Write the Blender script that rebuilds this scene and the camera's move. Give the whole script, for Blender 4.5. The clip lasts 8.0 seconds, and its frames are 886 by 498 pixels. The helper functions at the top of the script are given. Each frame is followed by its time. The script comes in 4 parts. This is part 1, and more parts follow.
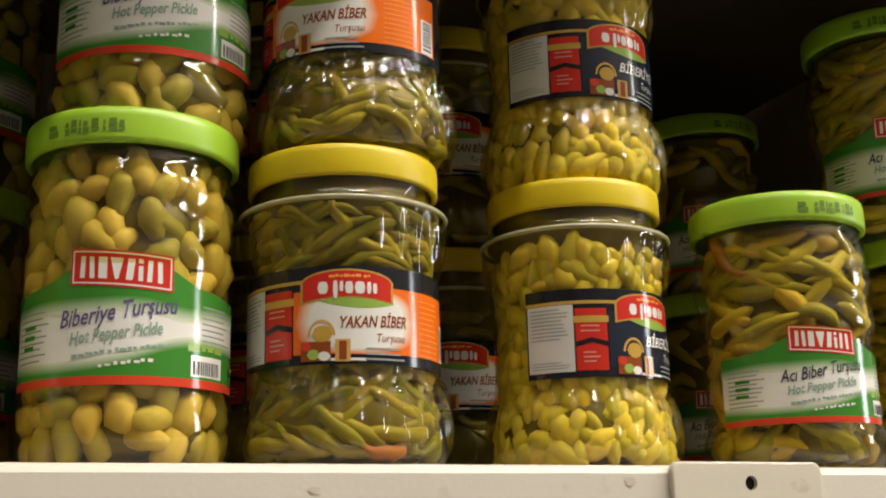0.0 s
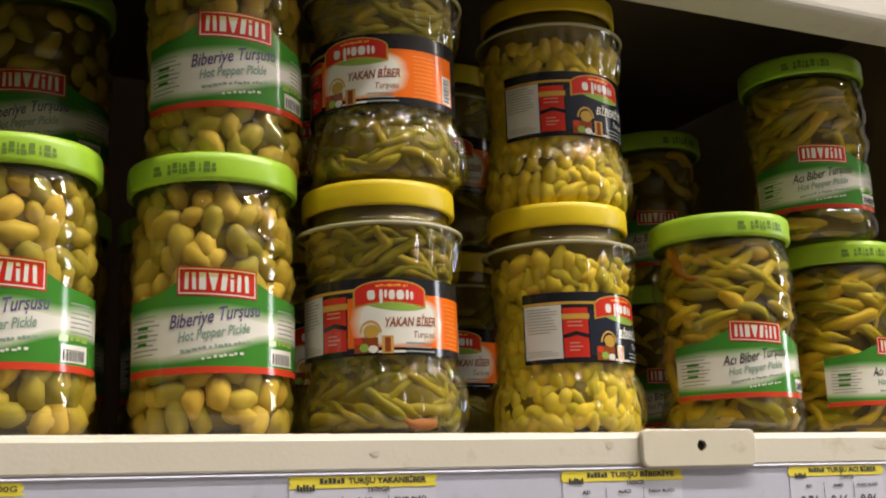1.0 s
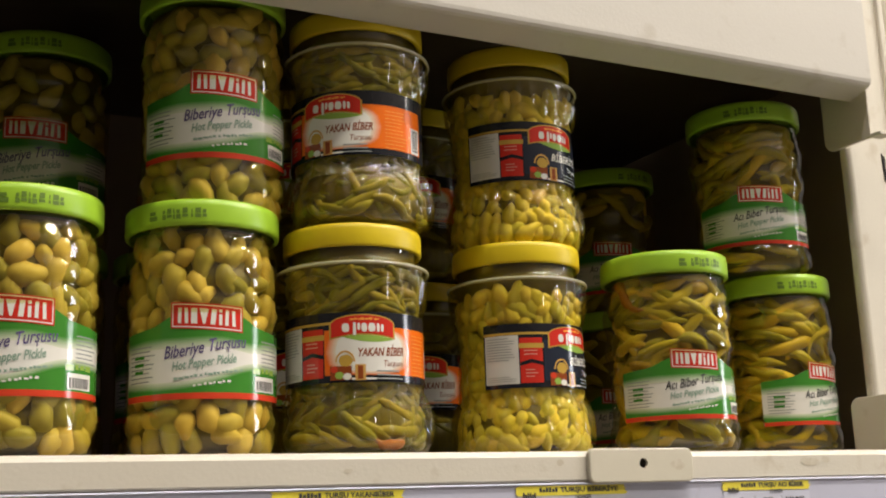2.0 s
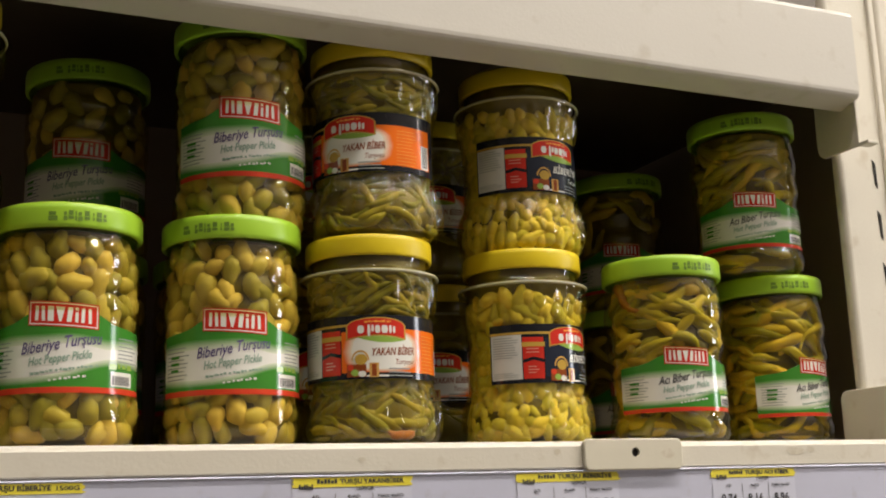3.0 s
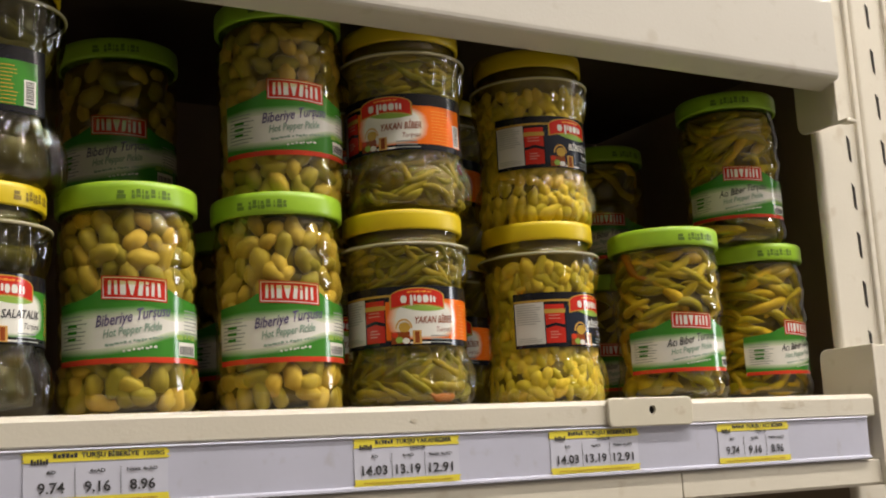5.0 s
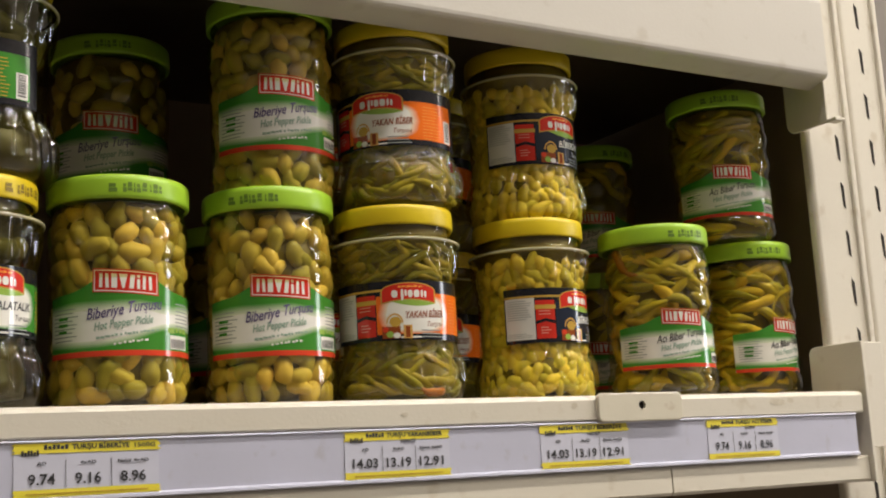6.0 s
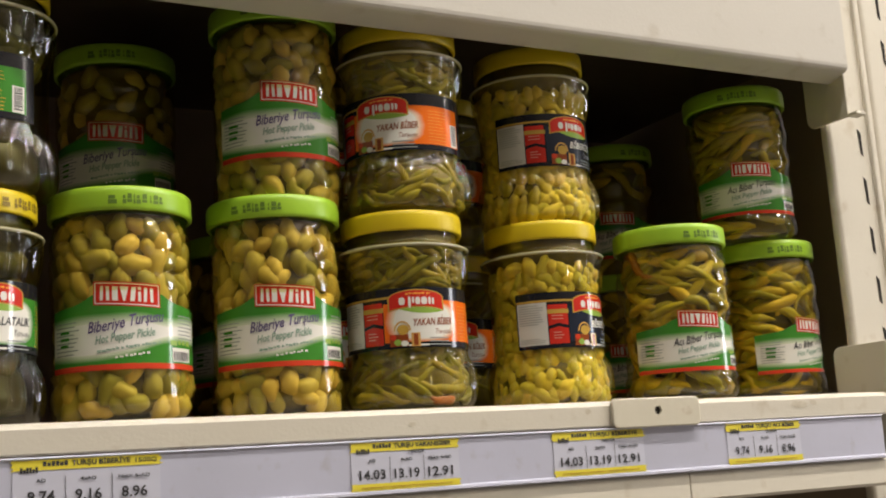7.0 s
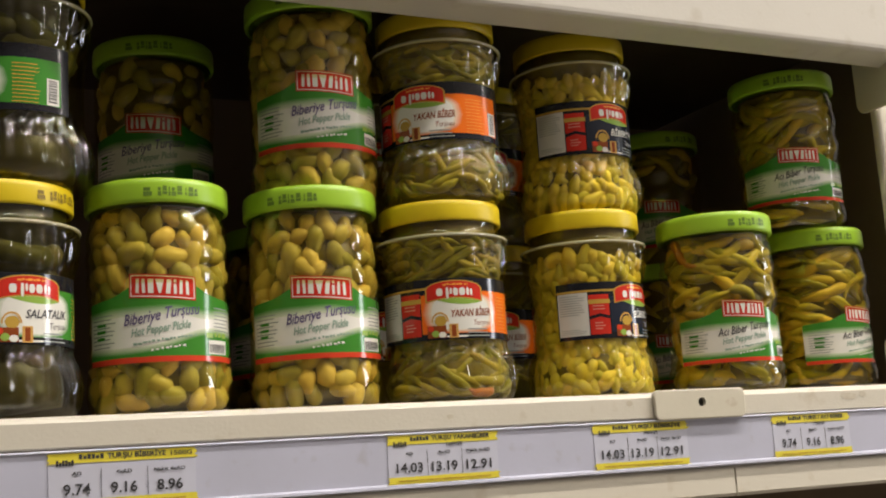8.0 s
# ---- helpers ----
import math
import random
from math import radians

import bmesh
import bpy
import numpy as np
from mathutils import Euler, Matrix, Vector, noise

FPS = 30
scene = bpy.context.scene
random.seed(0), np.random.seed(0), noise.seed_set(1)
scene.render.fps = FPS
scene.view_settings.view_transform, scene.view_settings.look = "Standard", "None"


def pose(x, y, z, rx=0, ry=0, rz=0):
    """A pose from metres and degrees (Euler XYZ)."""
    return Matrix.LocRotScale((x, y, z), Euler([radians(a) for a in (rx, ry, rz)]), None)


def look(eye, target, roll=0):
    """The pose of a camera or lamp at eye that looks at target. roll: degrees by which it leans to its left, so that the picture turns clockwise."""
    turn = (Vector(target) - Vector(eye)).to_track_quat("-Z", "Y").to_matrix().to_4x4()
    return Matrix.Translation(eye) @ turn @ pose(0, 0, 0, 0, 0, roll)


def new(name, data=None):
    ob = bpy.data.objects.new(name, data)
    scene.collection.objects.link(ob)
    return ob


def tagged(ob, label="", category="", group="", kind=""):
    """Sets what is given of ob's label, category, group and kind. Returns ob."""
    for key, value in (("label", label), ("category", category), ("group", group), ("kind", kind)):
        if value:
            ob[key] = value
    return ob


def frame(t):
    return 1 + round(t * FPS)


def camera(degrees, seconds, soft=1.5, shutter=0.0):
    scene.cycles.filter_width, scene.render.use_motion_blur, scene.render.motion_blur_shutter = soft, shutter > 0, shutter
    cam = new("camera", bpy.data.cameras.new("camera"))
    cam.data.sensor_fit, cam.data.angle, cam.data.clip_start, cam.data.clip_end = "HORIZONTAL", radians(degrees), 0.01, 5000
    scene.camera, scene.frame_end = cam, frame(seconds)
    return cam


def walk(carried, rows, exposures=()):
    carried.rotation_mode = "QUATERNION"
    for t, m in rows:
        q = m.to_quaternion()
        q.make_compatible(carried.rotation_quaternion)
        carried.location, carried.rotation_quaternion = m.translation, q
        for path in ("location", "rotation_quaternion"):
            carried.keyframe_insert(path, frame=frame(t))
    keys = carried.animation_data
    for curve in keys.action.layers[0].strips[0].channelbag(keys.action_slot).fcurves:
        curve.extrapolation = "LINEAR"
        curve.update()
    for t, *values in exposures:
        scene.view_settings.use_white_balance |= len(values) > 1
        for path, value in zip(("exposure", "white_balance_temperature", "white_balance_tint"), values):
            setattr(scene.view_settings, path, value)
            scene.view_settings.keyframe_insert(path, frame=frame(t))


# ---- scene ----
cam = camera(40.1, 8.0, soft=2.0)
PATH = [
    (0, (-0.42, -0.571, -0.042), (0.333, 1.218, 0.441), -1.4),
    (0.5, (-0.482, -0.63, -0.046), (0.341, 1.141, 0.383), -1.9),
    (0.8, (-0.521, -0.67, -0.05), (0.333, 1.085, 0.384), -2.2),
    (1, (-0.548, -0.709, -0.05), (0.319, 1.042, 0.375), -2.1),
    (1.5, (-0.577, -0.764, -0.046), (0.325, 0.971, 0.376), -2.2),
    (1.7, (-0.581, -0.772, -0.047), (0.336, 0.952, 0.387), -2.2),
    (2.8, (-0.589, -0.886, -0.055), (0.241, 0.879, 0.385), -1.9),
    (3, (-0.595, -0.893, -0.054), (0.239, 0.875, 0.369), -2.0),
    (3.5, (-0.636, -0.885, -0.057), (0.236, 0.872, 0.334), -1.9),
    (4, (-0.687, -0.885, -0.045), (0.237, 0.852, 0.315), -2.7),
    (4.5, (-0.73, -0.897, -0.044), (0.236, 0.821, 0.3), -3.1),
    (6, (-0.734, -0.901, -0.059), (0.264, 0.795, 0.298), -3.1),
    (6.5, (-0.717, -0.9, -0.054), (0.263, 0.806, 0.303), -3.6),
    (7, (-0.701, -0.9, -0.052), (0.241, 0.827, 0.308), -3.8),
    (7.5, (-0.686, -0.897, -0.054), (0.215, 0.852, 0.306), -3.9),
    (8, (-0.684, -0.895, -0.049), (0.182, 0.875, 0.298), -3.7),
]
walk(cam, [(t, look(eye, target, roll)) for t, eye, target, roll in PATH], exposures=[(0, 0.18), (1.0, 0.20), (1.7, 0.17), (3.5, 0.06), (8, 0.08)])

# ---- light ----
world = bpy.data.worlds.new("shop")
world.use_nodes = True
world.node_tree.nodes["Background"].inputs[0].default_value = (1.0, 0.9, 0.75, 1)
world.node_tree.nodes["Background"].inputs[1].default_value = 0.02
scene.world = world
CEILING_Z, FLOOR_Z = 3.40, -1.25
LAMPS = [(-1.6, -1.2, 18), (0.2, -1.2, 72), (2.0, -1.2, 80), (3.8, -1.2, 56), (-1.6, -2.8, 6), (0.2, -2.8, 12), (2.0, -2.8, 72),
         (3.8, -2.8, 66), (5.6, -2.8, 40), (7.4, -2.8, 24), (9.2, -2.8, 20)]


def lamp(x, y, watts):
    data = bpy.data.lights.new("tube_light", "AREA")
    data.shape, data.size, data.size_y = "RECTANGLE", 1.2, 0.16
    data.energy, data.color = watts, (1.0, 0.92, 0.82)
    ob = new("tube_light", data)
    ob.matrix_world = pose(x, y, CEILING_Z - 0.075)
    return ob


for lx, ly, lw in LAMPS:
    lamp(lx, ly, lw)


# daylight from the glazed shop front further along the aisle
front = bpy.data.lights.new("shop_front_light", "AREA")
front.shape, front.size, front.size_y, front.energy, front.color = "RECTANGLE", 5.3, 2.6, 500, (0.97, 0.97, 1.0)
new("shop_front_light", front).matrix_world = pose(10.7, -3.36, 1.15, 90, 0, 0)


# ---- materials ----
def material(name, colour, rough=0.5, metal=0.0, second=None, scale=20.0, amount=0.5, bump=0.0, bump_scale=200.0,
             speck=None, sheen=0.5, vary=0.0, translucent=0.0):
    """A painted, plastic or vegetable surface: two colours mixed by noise at two scales, roughness that varies, fine relief."""
    m = bpy.data.materials.new(name)
    m.use_nodes = True
    n, l = m.node_tree.nodes, m.node_tree.links
    p = n["Principled BSDF"]
    p.inputs["Roughness"].default_value, p.inputs["Metallic"].default_value = rough, metal
    p.inputs["Specular IOR Level"].default_value = sheen
    at = n.new("ShaderNodeTexCoord")
    big = n.new("ShaderNodeTexNoise")
    big.inputs["Scale"].default_value, big.inputs["Detail"].default_value = scale, 6
    l.new(at.outputs["Object"], big.inputs["Vector"])
    ramp = n.new("ShaderNodeMapRange")
    ramp.inputs[1].default_value, ramp.inputs[2].default_value = 0.35, 0.7
    ramp.inputs[4].default_value = amount
    l.new(big.outputs[0], ramp.inputs[0])
    mix = n.new("ShaderNodeMix")
    mix.data_type = "RGBA"
    mix.inputs[6].default_value = (*colour, 1)
    mix.inputs[7].default_value = (*(second or [c * 0.8 for c in colour]), 1)
    l.new(ramp.outputs[0], mix.inputs[0])
    out = mix.outputs[2]
    if speck:
        small = n.new("ShaderNodeTexNoise")
        small.inputs["Scale"].default_value, small.inputs["Detail"].default_value = scale * 7, 8
        l.new(at.outputs["Object"], small.inputs["Vector"])
        r2 = n.new("ShaderNodeMapRange")
        r2.inputs[1].default_value, r2.inputs[2].default_value, r2.inputs[4].default_value = 0.60, 0.75, 0.6
        l.new(small.outputs[0], r2.inputs[0])
        m2 = n.new("ShaderNodeMix")
        m2.data_type = "RGBA"
        m2.inputs[7].default_value = (*speck, 1)
        l.new(r2.outputs[0], m2.inputs[0])
        l.new(out, m2.inputs[6])
        out = m2.outputs[2]
    if vary:
        info = n.new("ShaderNodeObjectInfo")
        hsv = n.new("ShaderNodeHueSaturation")
        v = n.new("ShaderNodeMapRange")
        v.inputs[3].default_value, v.inputs[4].default_value = 1 - vary, 1 + vary
        l.new(info.outputs["Random"], v.inputs[0])
        l.new(v.outputs[0], hsv.inputs["Value"])
        h = n.new("ShaderNodeMapRange")
        h.inputs[3].default_value, h.inputs[4].default_value = 0.5 + vary * 0.05, 0.5 - vary * 0.05
        l.new(info.outputs["Random"], h.inputs[0])
        l.new(h.outputs[0], hsv.inputs["Hue"])
        l.new(out, hsv.inputs["Color"])
        out = hsv.outputs[0]
    l.new(out, p.inputs["Base Color"])
    if translucent:
        p.inputs["Subsurface Weight"].default_value = translucent
        p.inputs["Subsurface Radius"].default_value = (0.006, 0.004, 0.001)
        p.inputs["Subsurface Scale"].default_value = 1.0
    if bump:
        fine = n.new("ShaderNodeTexNoise")
        fine.inputs["Scale"].default_value, fine.inputs["Detail"].default_value = bump_scale, 4
        l.new(at.outputs["Object"], fine.inputs["Vector"])
        b = n.new("ShaderNodeBump")
        b.inputs["Strength"].default_value, b.inputs["Distance"].default_value = bump, 0.001
        l.new(fine.outputs[0], b.inputs["Height"])
        l.new(b.outputs[0], p.inputs["Normal"])
        rr = n.new("ShaderNodeMapRange")
        rr.inputs[3].default_value, rr.inputs[4].default_value = rough * 0.75, min(1, rough * 1.25)
        l.new(big.outputs[0], rr.inputs[0])
        l.new(rr.outputs[0], p.inputs["Roughness"])
    return m


def clear_plastic(name, tint, rough=0.035):
    """Thin clear bottle plastic full of brine: tinted where it lets through, glossy by Fresnel, slightly wavy."""
    m = bpy.data.materials.new(name)
    m.use_nodes = True
    n, l = m.node_tree.nodes, m.node_tree.links
    n.remove(n["Principled BSDF"])
    at = n.new("ShaderNodeTexCoord")
    wave = n.new("ShaderNodeTexNoise")
    wave.inputs["Scale"].default_value, wave.inputs["Detail"].default_value = 48, 2
    l.new(at.outputs["Object"], wave.inputs["Vector"])
    b = n.new("ShaderNodeBump")
    b.inputs["Strength"].default_value, b.inputs["Distance"].default_value = 0.28, 0.002
    l.new(wave.outputs[0], b.inputs["Height"])
    clear = n.new("ShaderNodeBsdfTransparent")
    clear.inputs[0].default_value = (*tint, 1)
    gloss = n.new("ShaderNodeBsdfGlossy")
    gloss.inputs["Roughness"].default_value = rough
    l.new(b.outputs[0], gloss.inputs["Normal"])
    f = n.new("ShaderNodeLayerWeight")
    f.inputs[0].default_value = 0.5
    l.new(b.outputs[0], f.inputs["Normal"])
    up = n.new("ShaderNodeMath")
    up.operation = "POWER"
    up.inputs[1].default_value = 4.0
    l.new(f.outputs["Facing"], up.inputs[0])
    fres = n.new("ShaderNodeMapRange")
    fres.inputs[3].default_value, fres.inputs[4].default_value = 0.08, 0.55
    l.new(up.outputs[0], fres.inputs[0])
    mix = n.new("ShaderNodeMixShader")
    l.new(fres.outputs[0], mix.inputs[0])
    l.new(clear.outputs[0], mix.inputs[1])
    l.new(gloss.outputs[0], mix.inputs[2])
    l.new(mix.outputs[0], n["Material Output"].inputs[0])
    return m


SIDE_PANEL = material("side_panel_paint", (0.30, 0.24, 0.18), 0.6, second=(0.22, 0.17, 0.13), scale=5, bump=0.1)
CREAM = material("cream_paint", (0.70, 0.66, 0.57), 0.40, second=(0.64, 0.59, 0.49), scale=6, bump=0.12, bump_scale=350,
                 speck=(0.52, 0.45, 0.34))
# the rack's cream again, dimmed and cooled to carry the beam's weaker light
BEAM_PAINT = material("dimmed_cream_paint", (0.60, 0.575, 0.525), 0.42, second=(0.55, 0.52, 0.46), scale=5, bump=0.12, bump_scale=350, speck=(0.47, 0.43, 0.36))
STAIN = material("rubbed_stain", (0.62, 0.57, 0.47), 0.5, second=(0.53, 0.47, 0.36), scale=180, amount=1.0)
CREAM_PLASTIC = material("cream_plastic", (0.64, 0.60, 0.49), 0.45, second=(0.56, 0.52, 0.42), scale=25, bump=0.1)
STRIP = material("lilac_pvc", (0.54, 0.55, 0.68), 0.35, second=(0.44, 0.45, 0.54), scale=9, bump=0.05, speck=(0.42, 0.41, 0.46))
# dark brown holds the shade under the upper shelf
DARK_PANEL = material("shaded_deck_brown", (0.085, 0.062, 0.042), 0.7, second=(0.055, 0.041, 0.028), scale=5, bump=0.1)
SLOT = material("slot_shadow", (0.015, 0.012, 0.010), 0.9)
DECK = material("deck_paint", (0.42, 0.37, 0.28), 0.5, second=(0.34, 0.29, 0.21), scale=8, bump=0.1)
GREEN_LID = material("green_lid", (0.33, 0.56, 0.034), 0.34, second=(0.28, 0.50, 0.026), scale=40, amount=0.4, bump=0.04)
YELLOW_LID = material("yellow_lid", (0.72, 0.55, 0.012), 0.38, second=(0.63, 0.46, 0.010), scale=40, amount=0.4, bump=0.04)
PET = clear_plastic("clear_plastic", (0.96, 0.92, 0.64))
PET_DARK = clear_plastic("clear_plastic_murky", (0.80, 0.78, 0.55))
RIM = material("rim_plastic", (0.46, 0.44, 0.27), 0.25, scale=60, amount=0.4)
BRINE = material("olive_brine", (0.155, 0.120, 0.010), 0.35, second=(0.075, 0.058, 0.004), scale=70, amount=0.8)
BRINE_DARK = material("dark_brine", (0.045, 0.040, 0.010), 0.3, second=(0.070, 0.060, 0.015), scale=35, amount=0.8)
PEPPER_ROUND = material("round_pepper", (0.54, 0.440, 0.115), 0.30, second=(0.35, 0.280, 0.055), scale=45, bump=0.14, bump_scale=120, vary=0.40, sheen=0.16)
PEPPER_YELLOW = material("yellow_pepper", (0.70, 0.585, 0.095), 0.28, second=(0.56, 0.455, 0.050), scale=35, bump=0.06, bump_scale=120, vary=0.22, sheen=0.16)
PEPPER_GREEN = material("green_pepper", (0.30, 0.265, 0.036), 0.30, second=(0.16, 0.145, 0.018), scale=35, bump=0.1, bump_scale=150, vary=0.35, sheen=0.16)
PEPPER_LONG = material("long_pepper", (0.50, 0.40, 0.040), 0.28, second=(0.26, 0.225, 0.022), scale=30, bump=0.1, bump_scale=150, vary=0.4, sheen=0.16)
PEPPER_RED = material("orange_pepper", (0.36, 0.14, 0.018), 0.4, second=(0.26, 0.12, 0.016), scale=40, vary=0.2, sheen=0.16)
CUCUMBER = material("cucumber", (0.14, 0.125, 0.028), 0.38, second=(0.08, 0.078, 0.016), scale=30, bump=0.15, bump_scale=200, vary=0.3, sheen=0.16)


def ink(name, colour, rough=0.13):
    return material(name, colour, rough, second=[c * 0.9 for c in colour], scale=50, amount=0.5)


WHITE = ink("label_white", (0.78, 0.77, 0.72))
PAPER = ink("tag_paper", (0.57, 0.58, 0.69), 0.4)
GREEN = ink("label_green", (0.050, 0.23, 0.028))
LIGHT_GREEN = ink("label_light_green", (0.28, 0.44, 0.08))
FADES = [ink("label_fade", [a + (b - a) * f for a, b in zip((0.06, 0.25, 0.03), (0.72, 0.74, 0.60))]) for f in (0.06, 0.18, 0.32, 0.46, 0.60, 0.74, 0.88)]
RED = ink("label_red", (0.58, 0.030, 0.018))
STRIPE_RED = ink("stripe_red", (0.62, 0.055, 0.022))
BLACK = ink("label_black", (0.012, 0.013, 0.018))
NAVY = ink("label_navy", (0.016, 0.022, 0.040))
ORANGE = ink("label_orange", (0.80, 0.155, 0.010))
ORANGE_LIGHT = ink("label_amber", (0.85, 0.36, 0.06))
GOLD = ink("label_gold", (0.52, 0.33, 0.06))
BROWN = ink("label_brown", (0.26, 0.060, 0.015))
TAN = ink("label_tan", (0.62, 0.36, 0.10))
PALE_RED = ink("label_pale_red", (0.66, 0.28, 0.22))
SUNSET = [ink("label_sunset", [a + (b - a) * f for a, b in zip((0.80, 0.155, 0.010), (0.78, 0.74, 0.60))]) for f in (0.12, 0.25, 0.4, 0.55, 0.7, 0.85)]
MEADOW = [ink("label_meadow", [a + (b - a) * f for a, b in zip((0.05, 0.23, 0.028), (0.76, 0.76, 0.68))]) for f in (0.12, 0.25, 0.4, 0.55, 0.7, 0.85)]
PURPLE = ink("ink_purple", (0.12, 0.095, 0.22))
GREY_INK = ink("ink_grey", (0.30, 0.33, 0.32))
MINT_INK = ink("ink_mint", (0.28, 0.40, 0.32))
DARK_INK = ink("ink_dark", (0.03, 0.03, 0.035), 0.6)
TAG_YELLOW = ink("tag_yellow", (0.76, 0.65, 0.05), 0.5)
PANEL_GREY = ink("panel_grey", (0.60, 0.60, 0.57))
LID_INK = ink("lid_print", (0.12, 0.22, 0.02), 0.5)
LID_INK_BROWN = ink("lid_print_brown", (0.25, 0.17, 0.01), 0.5)


# ---- building helpers ----
def finish(bm, name, mat, smooth=True):
    bmesh.ops.recalc_face_normals(bm, faces=bm.faces)
    me = bpy.data.meshes.new(name)
    bm.to_mesh(me)
    bm.free()
    me.materials.append(mat)
    if smooth:
        me.shade_smooth()
    return me


def part(name, bm, mat, parent=None, label="", smooth=True, m=None):
    """Links a bmesh (or a finished mesh) as one object under a thing or a part."""
    me = bm if isinstance(bm, bpy.types.Mesh) else finish(bm, name, mat, smooth)
    ob = new(name, me)
    if parent is not None:
        ob.parent = parent
    if m is not None:
        ob.matrix_basis = m
    if label:
        ob["label"] = label
    if name in ("small_print", "code_print", "panel_print", "date_print", "code_print", "script_line", "weight_print", "logo_trim", "logo_mark", "shop_mark", "maker_bar"):
        ob["kind"] = "stuff"
    return ob


def thing(name, m, label, category, group=""):
    ob = new(name)
    ob.empty_display_size = 0.05
    ob.matrix_basis = m
    return tagged(ob, label, category, group)


def lathe(rows, n=64, flutes=0, depth=None):
    """A turned form from rows of (radius, height); flutes press n grooves into it, depth(z) deep."""
    bm = bmesh.new()
    rings = []
    for r, z in rows:
        if r < 1e-6:
            rings.append([bm.verts.new((0, 0, z))])
            continue
        ring = []
        for i in range(n):
            a = 2 * math.pi * i / n
            rr = r
            if flutes:
                rr -= depth(z) * (0.5 - 0.5 * math.cos(flutes * a))
            ring.append(bm.verts.new((rr * math.sin(a), -rr * math.cos(a), z)))
        rings.append(ring)
    for a, b in zip(rings, rings[1:]):
        for i in range(n):
            j = (i + 1) % n
            if len(a) == 1 and len(b) == 1:
                continue
            if len(a) == 1:
                bm.faces.new((a[0], b[j], b[i]))
            elif len(b) == 1:
                bm.faces.new((a[i], a[j], b[0]))
            else:
                bm.faces.new((a[i], a[j], b[j], b[i]))
    return bm


def box(x0, x1, y0, y1, z0, z1, bevel=0.0, segments=2, bm=None):
    own = bmesh.new()
    bmesh.ops.create_cube(own, size=1)
    for v in own.verts:
        v.co = Vector(((x0 + x1) / 2 + v.co.x * (x1 - x0), (y0 + y1) / 2 + v.co.y * (y1 - y0), (z0 + z1) / 2 + v.co.z * (z1 - z0)))
    if bevel:
        bmesh.ops.bevel(own, geom=own.edges[:], offset=bevel, segments=segments, affect="EDGES", profile=0.5)
    return own


def extrude_x(outline, x0, x1):
    """A bar along x from a closed outline of (y, z)."""
    bm = bmesh.new()
    a = [bm.verts.new((x0, y, z)) for y, z in outline]
    b = [bm.verts.new((x1, y, z)) for y, z in outline]
    n = len(outline)
    for i in range(n):
        j = (i + 1) % n
        bm.faces.new((a[i], a[j], b[j], b[i]))
    bm.faces.new(a)
    bm.faces.new(list(reversed(b)))
    return bm


# A label lies on a cylinder: u runs to the right round it, z up.
def patch(u0, u1, lo, hi, radius, n=16, rows=1, bm=None):
    bm = bm or bmesh.new()
    lo_f = lo if callable(lo) else (lambda u: lo)
    hi_f = hi if callable(hi) else (lambda u: hi)
    cols = []
    for i in range(n + 1):
        u = u0 + (u1 - u0) * i / n
        a = u / radius
        col = []
        for j in range(rows + 1):
            z = lo_f(u) + (max(hi_f(u), lo_f(u) + 1e-5) - lo_f(u)) * j / rows
            col.append(bm.verts.new((radius * math.sin(a), -radius * math.cos(a), z)))
        cols.append(col)
    for a, b in zip(cols, cols[1:]):
        for j in range(rows):
            bm.faces.new((a[j], b[j], b[j + 1], a[j + 1]))
    return bm


def oval(cu, cz, ru, rz, radius, power=2.0, n=20, bm=None):
    def half(u):
        return rz * max(0.0, 1 - abs((u - cu) / ru) ** power) ** (1 / power)
    return patch(cu - ru, cu + ru, lambda u: cz - half(u), lambda u: cz + half(u), radius, n, bm=bm)


GLYPHS = {}


def glyphs(text, shear=0.0, bold=0.0):
    """Text of cap height about 0.7 with its middle at x = 0, as verts and faces."""
    key = (text, shear, bold)
    if key not in GLYPHS:
        cu = bpy.data.curves.new("writing", "FONT")
        cu.body, cu.align_x, cu.resolution_u, cu.shear, cu.offset = text, "CENTER", 2, shear, bold
        ob = bpy.data.objects.new("writing", cu)
        scene.collection.objects.link(ob)
        me = bpy.data.meshes.new_from_object(ob.evaluated_get(bpy.context.evaluated_depsgraph_get()))
        GLYPHS[key] = ([tuple(v.co) for v in me.vertices], [tuple(p.vertices) for p in me.polygons])
        bpy.data.objects.remove(ob)
        bpy.data.curves.remove(cu)
        bpy.data.meshes.remove(me)
    return GLYPHS[key]


